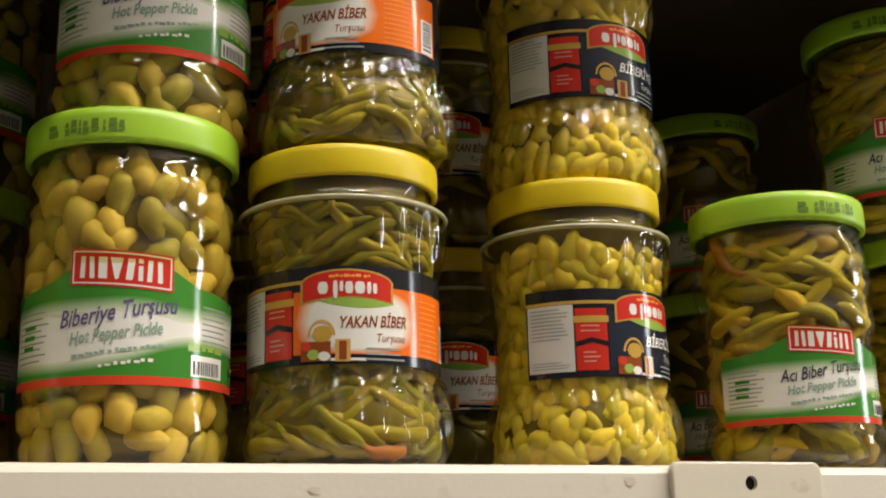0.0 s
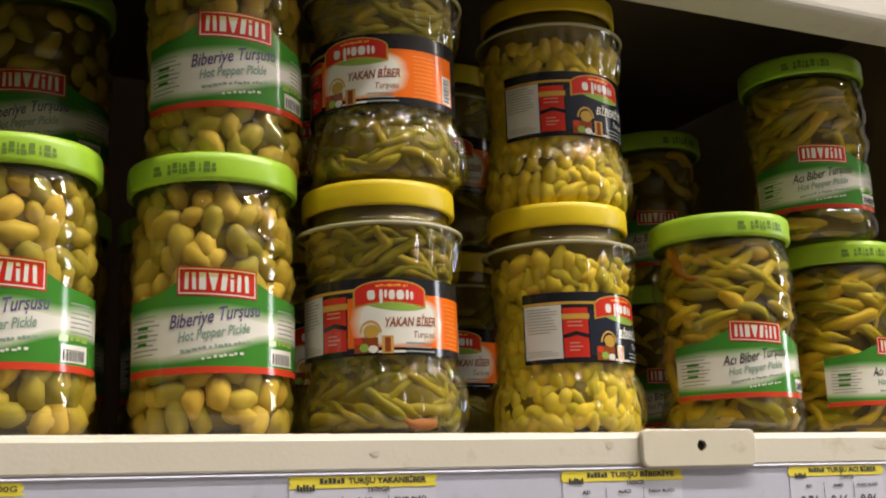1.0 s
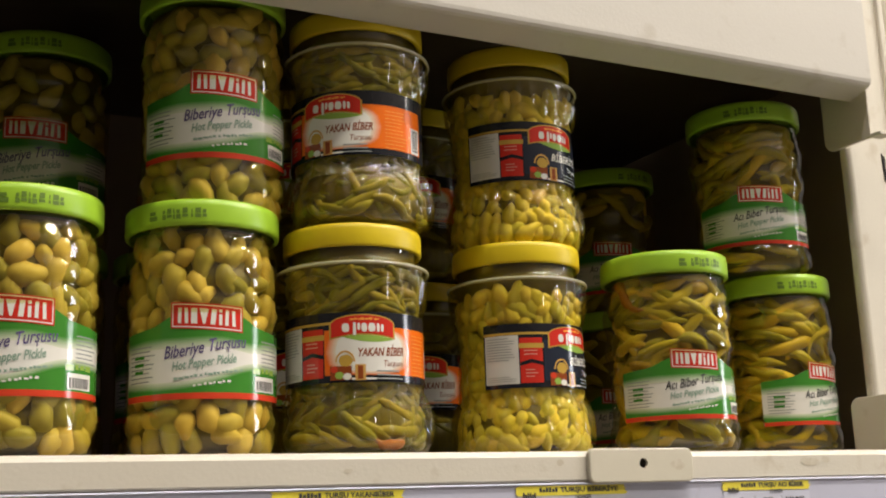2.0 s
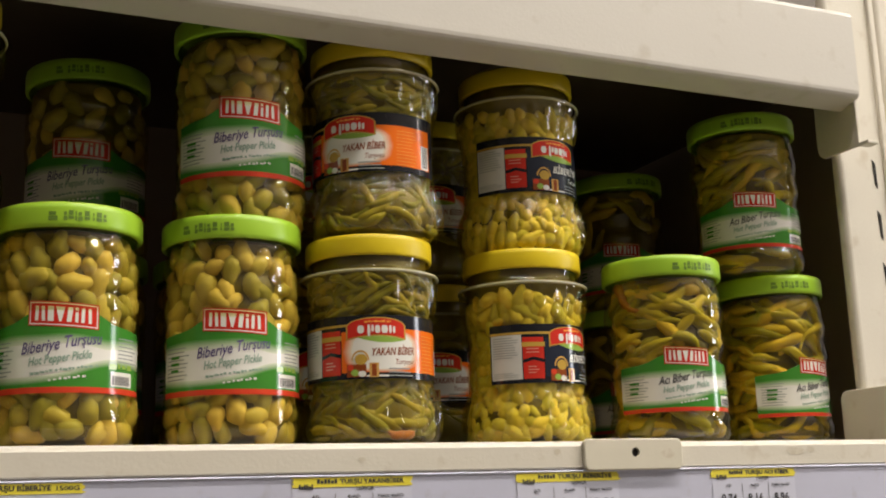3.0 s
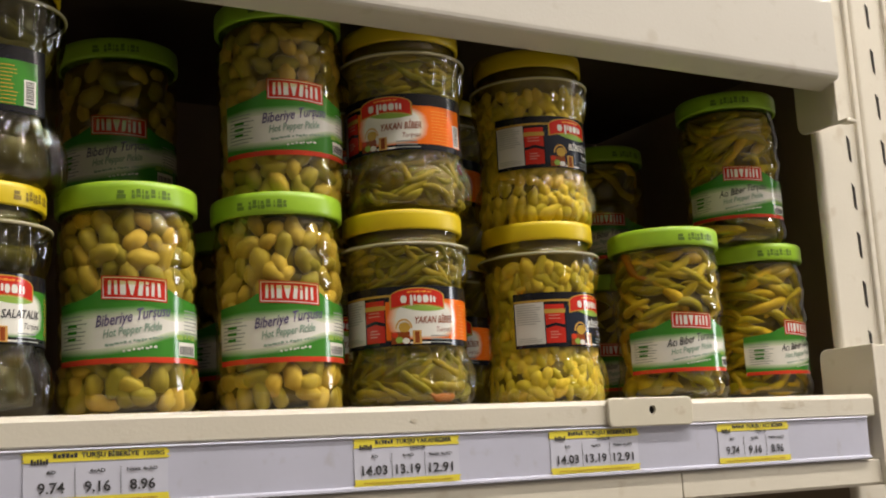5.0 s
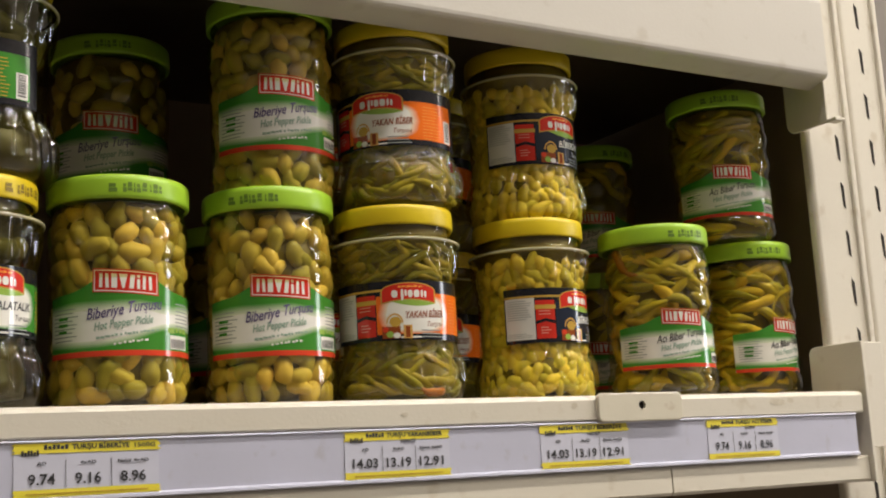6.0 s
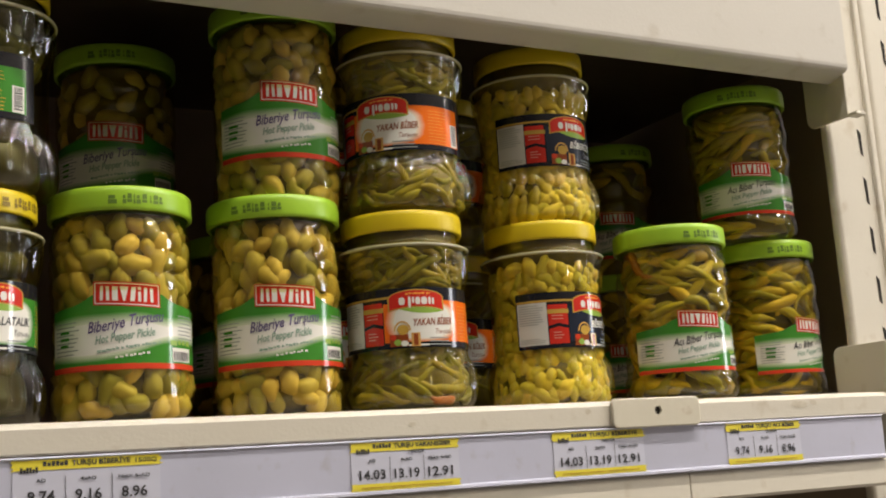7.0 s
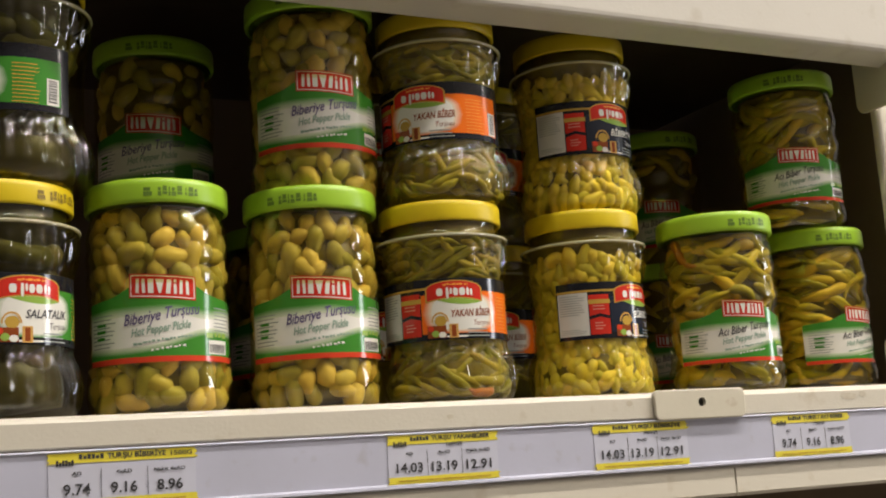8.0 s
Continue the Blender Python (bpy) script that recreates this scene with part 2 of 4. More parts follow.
def writing(text, cu, z, width, height, radius=None, slope=0.0, shear=0.0, y=0.0, swell=0.0, bold=0.0):
    """Text wrapped on a cylinder, or flat at depth y when radius is None. width: of the whole line, height: of its capitals."""
    verts, faces = glyphs(text.replace("ş", "s"), shear, bold)
    verts, faces = list(verts), list(faces)
    left = min(v[0] for v in verts)
    for i, c in enumerate(text):
        if c == "ş":
            ahead = glyphs(text[:i + 1].replace("ş", "s"), shear, bold)[0]
            at = left + max(v[0] for v in ahead) - min(v[0] for v in ahead) - 0.27
            k = len(verts)
            verts += [(at - 0.02, -0.20, 0), (at + 0.10, -0.20, 0), (at + 0.10, -0.04, 0), (at + 0.02, -0.04, 0)]
            faces.append((k, k + 1, k + 2, k + 3))
    xs = [v[0] for v in verts]
    k = width / (max(xs) - min(xs))
    mid = (max(xs) + min(xs)) / 2
    bm = bmesh.new()
    out = []
    for x, yy, _ in verts:
        u = cu + (x - mid) * k
        zz = z + yy * height / 0.7 + slope * (u - cu) + swell * math.sin((u - cu) / width * 6.2)
        if radius is None:
            out.append(bm.verts.new((u, y, zz)))
        else:
            a = u / radius
            out.append(bm.verts.new((radius * math.sin(a), -radius * math.cos(a), zz)))
    for f in faces:
        try:
            bm.faces.new([out[i] for i in f])
        except ValueError:
            pass
    return bm


def lines(u0, u1, z0, z1, count, radius, seed, thick=0.4):
    """Rows of small print too fine to read: thin bars of uneven length."""
    rnd = random.Random(seed)
    bm = bmesh.new()
    step = (z1 - z0) / count
    for i in range(count):
        z = z1 - step * (i + 0.5)
        end = u0 + (u1 - u0) * rnd.uniform(0.7, 1.0)
        patch(u0, end, z - step * thick / 2, z + step * thick / 2, radius, 4, bm=bm)
    return bm


def words(u0, u1, z, height, slope, radius, seed):
    """A sloping line of words too small to read: short uneven bars."""
    rnd = random.Random(seed)
    bm = bmesh.new()
    u = u0
    while u < u1:
        w = min(rnd.uniform(0.6, 1.8) * height, u1 - u + 0.0004)
        mid = z + slope * (u - (u0 + u1) / 2)
        patch(u, u + w, mid - height * rnd.uniform(0.25, 0.5), mid + height * rnd.uniform(0.25, 0.6), radius, 1, bm=bm)
        u += w + height * rnd.choice((0.2, 0.25, 0.3, 0.8))
    return bm


MESHES = {}


def shared(key, make):
    if key not in MESHES:
        MESHES[key] = make()
    return MESHES[key]


# ---- the room ----
def room():
    x0, x1, y0, y1 = -4.0, 14.5, -3.4, 0.62
    part_floor = part("floor", box(x0, x1, y0, y1, FLOOR_Z - 0.05, FLOOR_Z), material("floor_tiles", (0.19, 0.172, 0.148), 0.35, scale=3, bump=0.05), smooth=False)
    tagged(part_floor, "pale polished tile floor of the shop aisle", "floor", kind="structure")
    plaster = material("shop_wall", (0.17, 0.15, 0.13), 0.7, scale=2, bump=0.1)
    ceil = part("ceiling", box(x0, x1, y0, y1, CEILING_Z, CEILING_Z + 0.05), material("ceiling_paint", (0.35, 0.33, 0.29), 0.8, scale=2), smooth=False)
    tagged(ceil, "plain pale ceiling over the aisle", "ceiling", kind="structure")
    for nm, b in (("wall_south", (x0, x1, y0 - 0.1, y0, FLOOR_Z, CEILING_Z)), ("wall_north", (x0, x1, y1, y1 + 0.1, FLOOR_Z, CEILING_Z)),
                  ("wall_west", (x0 - 0.1, x0, y0 - 0.1, y1 + 0.1, FLOOR_Z, CEILING_Z)), ("wall_east", (x1, x1 + 0.1, y0 - 0.1, y1 + 0.1, FLOOR_Z, CEILING_Z))):
        tagged(part(nm, box(*b), plaster, smooth=False), "plain pale shop wall", "wall", kind="structure")


room()


def shop_front():
    win = thing("window_1", pose(10.7, -3.4, 1.15), "wide glazed shop front beside the aisle", "window")
    win["kind"] = "structure"
    for x in (-2.71, 2.71):
        part("window_frame", box(x - 0.05, x + 0.05, 0, 0.06, -1.40, 1.40), CREAM, win, smooth=False)
    for z in (-1.36, 1.36):
        part("window_frame", box(-2.66, 2.66, 0, 0.06, z - 0.04, z + 0.04), CREAM, win, smooth=False)


shop_front()


def fixture(x, y):
    f = thing("ceiling_light", pose(x, y, CEILING_Z), "white fluorescent tube fixture under the ceiling", "ceiling light", "ceiling lights")
    part("housing", box(-0.63, 0.63, -0.1, 0.1, -0.06, 0, 0.006), CREAM, f)


for lx, ly, lw in LAMPS:
    fixture(lx, ly)

# ---- the shelf rack ----
LEFT, RIGHT = -1.0, 0.306
BEAM_Z = 0.343


def rack():
    deck = thing("shelf", pose(0, 0, 0), "cream painted metal shelf with a lilac price rail", "shelf")
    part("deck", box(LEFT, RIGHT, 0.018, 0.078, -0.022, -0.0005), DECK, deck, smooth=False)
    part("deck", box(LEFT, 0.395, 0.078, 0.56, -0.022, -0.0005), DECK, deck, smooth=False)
    # rounded front lip, in two lengths that meet behind the joint clip
    lip = [(0.017, -0.0225), (0.001, -0.0225), (-0.0005, -0.021), (-0.001, -0.004), (0.0005, -0.001), (0.004, 0.0006), (0.010, 0.001), (0.017, 0.0005)]
    part("front_lip", extrude_x(lip, LEFT, -0.034), CREAM, deck, smooth=False)
    part("front_lip", extrude_x([(y + 0.0006, z - 0.0007) for y, z in lip], -0.0335, 0.302), CREAM, deck, smooth=False)
    # price rail: backing with a curled edge above and below
    rail = [(0.010, -0.0230), (0.0005, -0.0232), (-0.0012, -0.0245), (0.0006, -0.026), (0.0012, -0.063), (-0.001, -0.0645), (-0.0012, -0.0665), (0.003, -0.0675), (0.010, -0.0675)]
    part("price_rail", extrude_x(rail, LEFT, 0.290), STRIP, deck, "lilac-grey plastic price rail", smooth=False)
    apron = [(0.012, -0.068), (0.005, -0.068), (0.003, -0.070), (0.003, -0.092), (0.006, -0.095), (0.03, -0.095), (0.03, -0.068)]
    part("apron", extrude_x(apron, LEFT, 0.0345), CREAM, deck, smooth=False)
    part("apron", extrude_x(apron, 0.0362, RIGHT), CREAM, deck, smooth=False)
    # joint clip with a screw hole
    clip = part("joint_clip", plate_with_hole(-0.051, 0.049, -0.0245, 0.0022, -0.0052, -0.0014, 0.0055, (0.0, -0.0095), 0.0040), CREAM_PLASTIC, deck, "cream plastic joint clip with a screw hole", smooth=False)
    part("screw_hole", disc(0.0, -0.0020, -0.0095, 0.0044), SLOT, clip)

    for sx, sz, sw, sh, seed in ((0.178, -0.0100, 0.013, 0.0045, 1), (0.196, -0.0085, 0.006, 0.003, 2), (-0.075, -0.0080, 0.004, 0.003, 3), (-0.047, -0.0040, 0.005, 0.0025, 4), (-0.25, -0.0120, 0.004, 0.002, 5)):
        part("stain", blot(sx, -0.00115 if sx < -0.034 else -0.00055, sz, sw, sh, seed), STAIN, deck, "brownish rubbed stain")
    part("stain", blot(0.033, -0.00528, -0.0110, 0.008, 0.005, 6), STAIN, clip, "brownish rubbed stain")

    upper = thing("shelf", pose(0, 0, 0), "cream painted metal shelf edge above the jars", "shelf")
    edge = [(0.0, 0.440), (-0.001, 0.436), (-0.001, BEAM_Z + 0.012), (-0.0004, BEAM_Z + 0.0085), (0.0012, BEAM_Z + 0.0062), (0.0036, BEAM_Z + 0.0048), (0.028, BEAM_Z - 0.0015), (0.031, BEAM_Z - 0.0005), (0.031, BEAM_Z + 0.003), (0.005, BEAM_Z + 0.010), (0.004, BEAM_Z + 0.016), (0.004, 0.432), (0.03, 0.432), (0.03, 0.440)]
    part("front_beam", extrude_x(edge, LEFT, RIGHT), BEAM_PAINT, upper, smooth=False)
    # upper deck: the gloom of its underside is put into the colour
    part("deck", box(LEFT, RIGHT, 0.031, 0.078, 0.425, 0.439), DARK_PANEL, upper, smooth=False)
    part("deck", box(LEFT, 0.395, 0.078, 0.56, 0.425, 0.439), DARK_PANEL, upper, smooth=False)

    # brackets at the upright
    b = part("end_bracket", bracket_plate(0.3065, 0.3105, 0.008, 0.068, BEAM_Z - 0.044, BEAM_Z + 0.097, 0.012, 0), CREAM, upper, smooth=False)
    part("tab", box(0.3068, 0.322, -0.004, 0.010, BEAM_Z - 0.0445, BEAM_Z - 0.0405, 0.001), CREAM, b, smooth=False)
    b = part("end_bracket", bracket_plate(0.3065, 0.3105, -0.003, 0.072, -0.095, 0.053, 0.010, 1), CREAM, deck, smooth=False)
    part("flange", box(0.3100, 0.340, -0.002, 0.0015, -0.060, 0.052, 0.001), CREAM, b, smooth=False)

    back = part("back_panel", box(LEFT, 0.41, 0.565, 0.575, FLOOR_Z, 1.1), SIDE_PANEL, smooth=False)
    tagged(back, "dark brown back panel of the rack", "panel", kind="structure")
    side = part("side_panel", box(0.397, 0.405, 0.110, 0.562, -0.3, 0.45), SIDE_PANEL, smooth=False)
    tagged(side, "brown painted side panel beside the upright", "panel", kind="structure")
    end = part("side_panel", box(LEFT - 0.01, LEFT, 0.0, 0.562, -0.3, 0.45), SIDE_PANEL, smooth=False)
    tagged(end, "brown painted side panel at the bay's far end", "panel", kind="structure")
    for x, w, sx in ((0.3125, 0.073, 0.0475), (0.3885, 0.066, 0.0295)):
        upright(x, w, sx)


def bracket_plate(x0, x1, y0, y1, z0, z1, r, top):
    """An upright plate whose rear corner, above or below, is rounded."""
    pts = [(y0, z0), (y0, z1)]
    arc = [math.pi / 2 * i / 8 for i in range(9)]
    if top:
        pts += [(y1 - r + r * math.sin(a), z1 - r + r * math.cos(a)) for a in arc] + [(y1, z0)]
    else:
        pts += [(y1, z1)] + [(y1 - r + r * math.cos(a), z0 + r - r * math.sin(a)) for a in arc]
    bm = extrude_x(pts, x0, x1)
    bmesh.ops.recalc_face_normals(bm, faces=bm.faces)
    bmesh.ops.bevel(bm, geom=[e for e in bm.edges if len(e.link_faces) == 2 and e.calc_face_angle(0) > 1.2], offset=0.001, segments=2, affect="EDGES", profile=0.5)
    return bm


def blot(x, y, z, rx, rz, seed, n=22):
    """A flat stain with an uneven outline."""
    rnd = random.Random(seed)
    bm = bmesh.new()
    bm.faces.new([bm.verts.new((x + rx * math.cos(6.2832 * i / n) * rnd.uniform(0.6, 1.0), y, z + rz * math.sin(6.2832 * i / n) * rnd.uniform(0.6, 1.0))) for i in range(n)])
    return bm


def disc(x, y, z, r, n=20):
    bm = bmesh.new()
    bm.faces.new([bm.verts.new((x + r * math.cos(6.2832 * i / n), y, z + r * math.sin(6.2832 * i / n))) for i in range(n)])
    return bm


def plate_with_hole(x0, x1, z0, z1, y0, y1, corner, hole, r, n=64):
    """A rounded, softly edged plate in the plane of the shelf's front, pierced once."""
    cx, cz = hole
    mx, mz, hx, hz = (x0 + x1) / 2, (z0 + z1) / 2, (x1 - x0) / 2, (z1 - z0) / 2

    def edge(inset):
        pts, c = [], corner - inset * 0.5
        ax, az = hx - inset, hz - inset
        for q, (sx, sz) in enumerate(((1, 1), (-1, 1), (-1, -1), (1, -1))):
            for i in range(n // 4):
                t = math.pi / 2 * (q + i / (n // 4 - 1))
                pts.append((mx + sx * (ax - c) + c * math.cos(t), mz + sz * (az - c) + c * math.sin(t)))
        dense = []
        for (xa, za), (xb, zb) in zip(pts, pts[1:] + pts[:1]):
            steps = max(1, int(math.hypot(xb - xa, zb - za) / 0.002))
            dense += [(xa + (xb - xa) * i / steps, za + (zb - za) * i / steps) for i in range(steps)]
        return [dense[int(i * len(dense) / 128)] for i in range(128)]
    bm = bmesh.new()
    loops = [[bm.verts.new((x, y, z)) for x, z in edge(inset)] for inset, y in ((0, y1), (0, y0 + 0.0012), (0.0004, y0 + 0.0004), (0.0012, y0))]
    for y in (y0, y0 + 0.003):
        ring = []
        for v in loops[-1] if y == y0 else loops[-2]:
            a = 2 * math.pi * len(ring) / 128 + math.atan2(loops[0][0].co.z - cz, loops[0][0].co.x - cx)
            ring.append(bm.verts.new((cx + r * math.cos(a), y, cz + r * math.sin(a))))
        loops.append(ring)
    for a, b in zip(loops, loops[1:]):
        for k in range(len(a)):
            j = (k + 1) % len(a)
            try:
                bm.faces.new((a[k], a[j], b[j], b[k]))
            except ValueError:
                pass
    return bm


def upright(x, w, sx):
    """A slotted post: a channel with a rounded front and a column of slots."""
    post = thing("rack_upright", pose(x, 0.044, 0), "cream slotted steel upright of the rack", "upright", "rack uprights")
    lo, hi = FLOOR_Z, 1.1
    part("post", box(0, w, 0, 0.014, lo, hi, 0.0055, 4), CREAM, post, smooth=False)
    part("ridge", box(w - 0.012, w - 0.004, -0.004, 0.002, lo, hi, 0.0018), CREAM, post, smooth=False)
    slot = finish(slanted_slot(), "slot", SLOT, False)
    for k in range(-6, 6 if sx > 0.04 else 14):
        part("slot", slot, SLOT, post, m=pose(sx, -0.0008, 0.0015 + 0.0563 * k))


def slanted_slot():
    bm = bmesh.new()
    pts = [(-0.0024, 0.0155), (0.0018, 0.011), (0.0018, -0.0155), (-0.0012, -0.012)]
    a = [bm.verts.new((x, 0.0, z)) for x, z in pts]
    b = [bm.verts.new((x, 0.0006, z)) for x, z in pts]
    bm.faces.new(a)
    for i in range(4):
        j = (i + 1) % 4
        bm.faces.new((a[i], b[i], b[j], a[j]))
    return bm


rack()


# ---- what the jars hold ----
def drop_pepper(seed, length, width, blunt):
    """A small stubby pepper: a turned drop, bent and dented a little, with the stub of its stalk."""
    rnd = random.Random(seed)
    rows = []
    shape = [(0, 0.0), (0.05, 0.24), (0.16, 0.43), (0.36, 0.50), (0.56, 0.46), (0.73, 0.36), (0.88, 0.22), (0.96, 0.12), (1.0, 0.0)]
    if blunt:
        shape = [(0, 0.0), (0.03, 0.16), (0.09, 0.33), (0.22, 0.46), (0.42, 0.50), (0.62, 0.48), (0.80, 0.40), (0.93, 0.27), (0.985, 0.13), (1.0, 0.0)]
    pinch = rnd.uniform(0.8, 1.15)
    for f, r in shape:
        rows.append((r * width * (pinch if f > 0.5 else 1), (f - 0.45) * length))
    bm = lathe(rows, 10)
    bend = rnd.uniform(-0.6, 0.6) / length * 0.35
    for v in bm.verts:
        v.co.x += bend * v.co.z * abs(v.co.z) * 2
        d = noise.noise(v.co * 130 + Vector((seed * 7.1, 0, 0))) * 0.0022
        v.co += v.co.normalized() * d
    return bm


def long_pepper(rnd, length, width, wall, angle, z, depth, z0, z1):
    """A thin pepper lying along the jar's wall, its stalk end blunt and its tip curled; wall(z) is the radius that it follows."""
    n, ring = 13, 7
    tilt, curl, ph, turns = rnd.gauss(0.0, 0.5), rnd.uniform(0.001, 0.006), rnd.uniform(0, 6), rnd.uniform(2.5, 6.0)
    turn = rnd.choice((0.0, math.pi))
    ct, st = math.cos(tilt + turn), math.sin(tilt + turn)
    verts, faces = [], []
    for i in range(n):
        f = i / (n - 1)
        bend = curl * math.cos(f * turns + ph)
        along_u = (f - 0.5) * length
        u, h = along_u * ct - bend * st, z + along_u * st + bend * ct
        h = min(max(h, z0 + width * 0.5), z1 - width * 0.5)
        a = angle + u / 0.05
        w = width * 0.5 * (0.55 + 0.45 * min(1, f * 5)) * (1 - 0.80 * max(0, (f - 0.45) / 0.55) ** 1.6) * (1 + 0.09 * math.sin(f * 15 + ph))
        if i in (0, n - 1):
            w *= 0.45
        r = min(wall(h - width * 0.4), wall(h), wall(h + width * 0.4)) - depth - 0.0025 * (1 - math.cos(f * 4 + ph)) * 0.5
        out = Vector((math.sin(a), -math.cos(a), 0))
        across = Vector((-st * math.cos(a), -st * math.sin(a), ct))
        mid = out * r + Vector((0, 0, h))
        verts += [mid + (out * math.cos(6.2832 * k / ring) + across * math.sin(6.2832 * k / ring)) * w for k in range(ring)]
    for i in range(n - 1):
        for k in range(ring):
            j = (k + 1) % ring
            faces.append((i * ring + k, i * ring + j, (i + 1) * ring + j, (i + 1) * ring + k))
    faces += [tuple(range(ring)), tuple(range((n - 1) * ring, n * ring))]
    me = bpy.data.meshes.new("pepper")
    me.from_pydata(verts, [], faces)
    return me


def fill_drops(jar, name, mat, inner, z0, z1, length, width, seed, crowd=1.0, blunt=False):
    """Packs drop peppers in rows against the wall; inner(z) is the wall's radius."""
    rnd = random.Random(seed)
    kinds = [shared((name, "drop", k, length), lambda k=k: finish(drop_pepper(k + 3, length * (0.80 + 0.08 * k), width * (0.94 + 0.03 * k), blunt), name, mat)) for k in range(6)]
    z, row = z0 + width * 0.5, 0
    while z < z1 - width * 0.35:
        r = inner(z) - width * 0.55
        count = int(2 * math.pi * r / (width * 0.94) * crowd)
        for i in range(count):
            a = 2 * math.pi * (i + 0.5 * (row % 2) + rnd.uniform(-0.25, 0.25)) / count
            zz = min(max(z + rnd.uniform(-0.28, 0.28) * width, z0 + width * 0.5), z1 - width * 0.4)
            rr = min(inner(max(zz - 0.005, 0.008)), inner(zz), inner(zz + 0.005)) - width * rnd.uniform(0.54, 0.62)
            lean = rnd.choice((rnd.gauss(0, 26), 180 + rnd.gauss(0, 30), rnd.uniform(50, 130)))
            m = pose(rr * math.sin(a), -rr * math.cos(a), zz, 0, 0, math.degrees(a)) @ pose(0, 0, 0, rnd.uniform(-7, 7), 0, 0) @ pose(0, 0, 0, 0, lean, 0) @ pose(0, 0, 0, 0, 0, rnd.uniform(0, 360))
            part(name, rnd.choice(kinds), mat, jar, m=m @ Matrix.Scale(rnd.uniform(0.86, 1.04), 4))
        z += width * (0.82 if crowd < 1.1 else 0.68)
        row += 1


def fill_long(jar, name, mat, wall, z0, z1, lengths, width, count, seed):
    """Lays long peppers over one another against the wall, in two depths."""
    rnd = random.Random(seed)
    for i in range(count):
        f = (i * 0.618034) % 1.0
        z = z0 + width * 0.5 + (z1 - z0 - width) * f
        a = 2 * math.pi * ((i * 0.7548777) % 1.0)
        w = width * rnd.uniform(0.78, 1.12)
        depth = 0.0012 + w * (rnd.uniform(0.52, 0.70) if i % 3 else rnd.uniform(0.95, 1.25))
        me = long_pepper(rnd, rnd.uniform(*lengths), w, wall, a, z, depth, z0, z1)
        me.materials.append(mat)
        me.shade_smooth()
        part(name, me, mat, jar)


def slice_of(mat, wall, length, width, angle, z, seed):
    me = long_pepper(random.Random(seed), length, width, wall, math.radians(angle), z, width * 0.45, 0.004, 0.16)
    me.materials.append(mat)
    me.shade_smooth()
    return me


def along(rows):
    """The radius of a turned form as a function of height."""
    pts = sorted((z, r) for r, z in rows if r > 0.02)
    zs, rs = [p[0] for p in pts], [p[1] for p in pts]
    return lambda z: float(np.interp(z, zs, rs))


def brine_rows(rows, top, gap, neck):
    """The brine as one turned body a little inside the jar's wall, fuller in the neck."""
    out = [(0.0, 0.006)]
    for r, z in rows:
        if r > 0.04 and 0.004 < z < top - 0.003:
            g = gap if z < top - neck - 0.008 else 0.003 + (gap - 0.003) * max(0.0, (top - neck - z) / 0.008)
            out.append((r - max(g, 0.003), max(z, 0.006)))
    return out + [(out[-1][0], top), (0.0, top)]


# ---- jars ----
TALL = [(0.0, 0.003), (0.034, 0.0025), (0.044, 0.0), (0.0515, 0.003), (0.0565, 0.010), (0.0583, 0.020), (0.0580, 0.030), (0.0566, 0.038), (0.0558, 0.042), (0.0558, 0.100),
        (0.0567, 0.104), (0.0575, 0.110), (0.0574, 0.116), (0.0563, 0.1195), (0.0563, 0.1210), (0.0574, 0.1245), (0.0578, 0.130), (0.0575, 0.1355), (0.0563, 0.139), (0.0563, 0.1405), (0.0573, 0.144), (0.0572, 0.150), (0.0562, 0.155), (0.0548, 0.160), (0.0540, 0.164), (0.0540, 0.172)]
WAIST = [(0.0, 0.003), (0.034, 0.0025), (0.046, 0.0), (0.0535, 0.003), (0.0580, 0.010), (0.0588, 0.020), (0.0575, 0.027), (0.0556, 0.031), (0.0553, 0.036), (0.0553, 0.086),
         (0.0560, 0.090), (0.0585, 0.097), (0.0588, 0.103), (0.0575, 0.110), (0.0560, 0.116), (0.0573, 0.122), (0.0590, 0.130), (0.0588, 0.137), (0.0568, 0.144), (0.0574, 0.149), (0.0566, 0.156), (0.0545, 0.163), (0.0542, 0.172)]
RIBBED = [(0.0, 0.004), (0.036, 0.003), (0.046, 0.0), (0.0545, 0.004), (0.0595, 0.012), (0.0610, 0.022), (0.0602, 0.033), (0.0575, 0.042), (0.0548, 0.047), (0.0535, 0.050), (0.0528, 0.065), (0.0525, 0.079), (0.0528, 0.094), (0.0535, 0.108),
          (0.0552, 0.112), (0.0575, 0.119), (0.0588, 0.126), (0.0592, 0.134), (0.0588, 0.139), (0.0592, 0.1405), (0.0592, 0.1425), (0.0560, 0.1436), (0.0526, 0.1450), (0.0522, 0.1480), (0.0526, 0.156), (0.0528, 0.165)]
WAIST = [(r, z * 0.942) for r, z in WAIST]
RIBBED = [(r * 1.02, z if z < 0.108 else 0.108 + (z - 0.108) * 1.12) for r, z in RIBBED]
GREEN_LID_ROWS = [(0.0, 0.1812), (0.049, 0.1812), (0.0515, 0.1815), (0.0530, 0.187), (0.0545, 0.1885), (0.0565, 0.1885), (0.0580, 0.187), (0.0586, 0.183), (0.0586, 0.172), (0.0583, 0.1695), (0.0572, 0.1685), (0.055, 0.1688)]
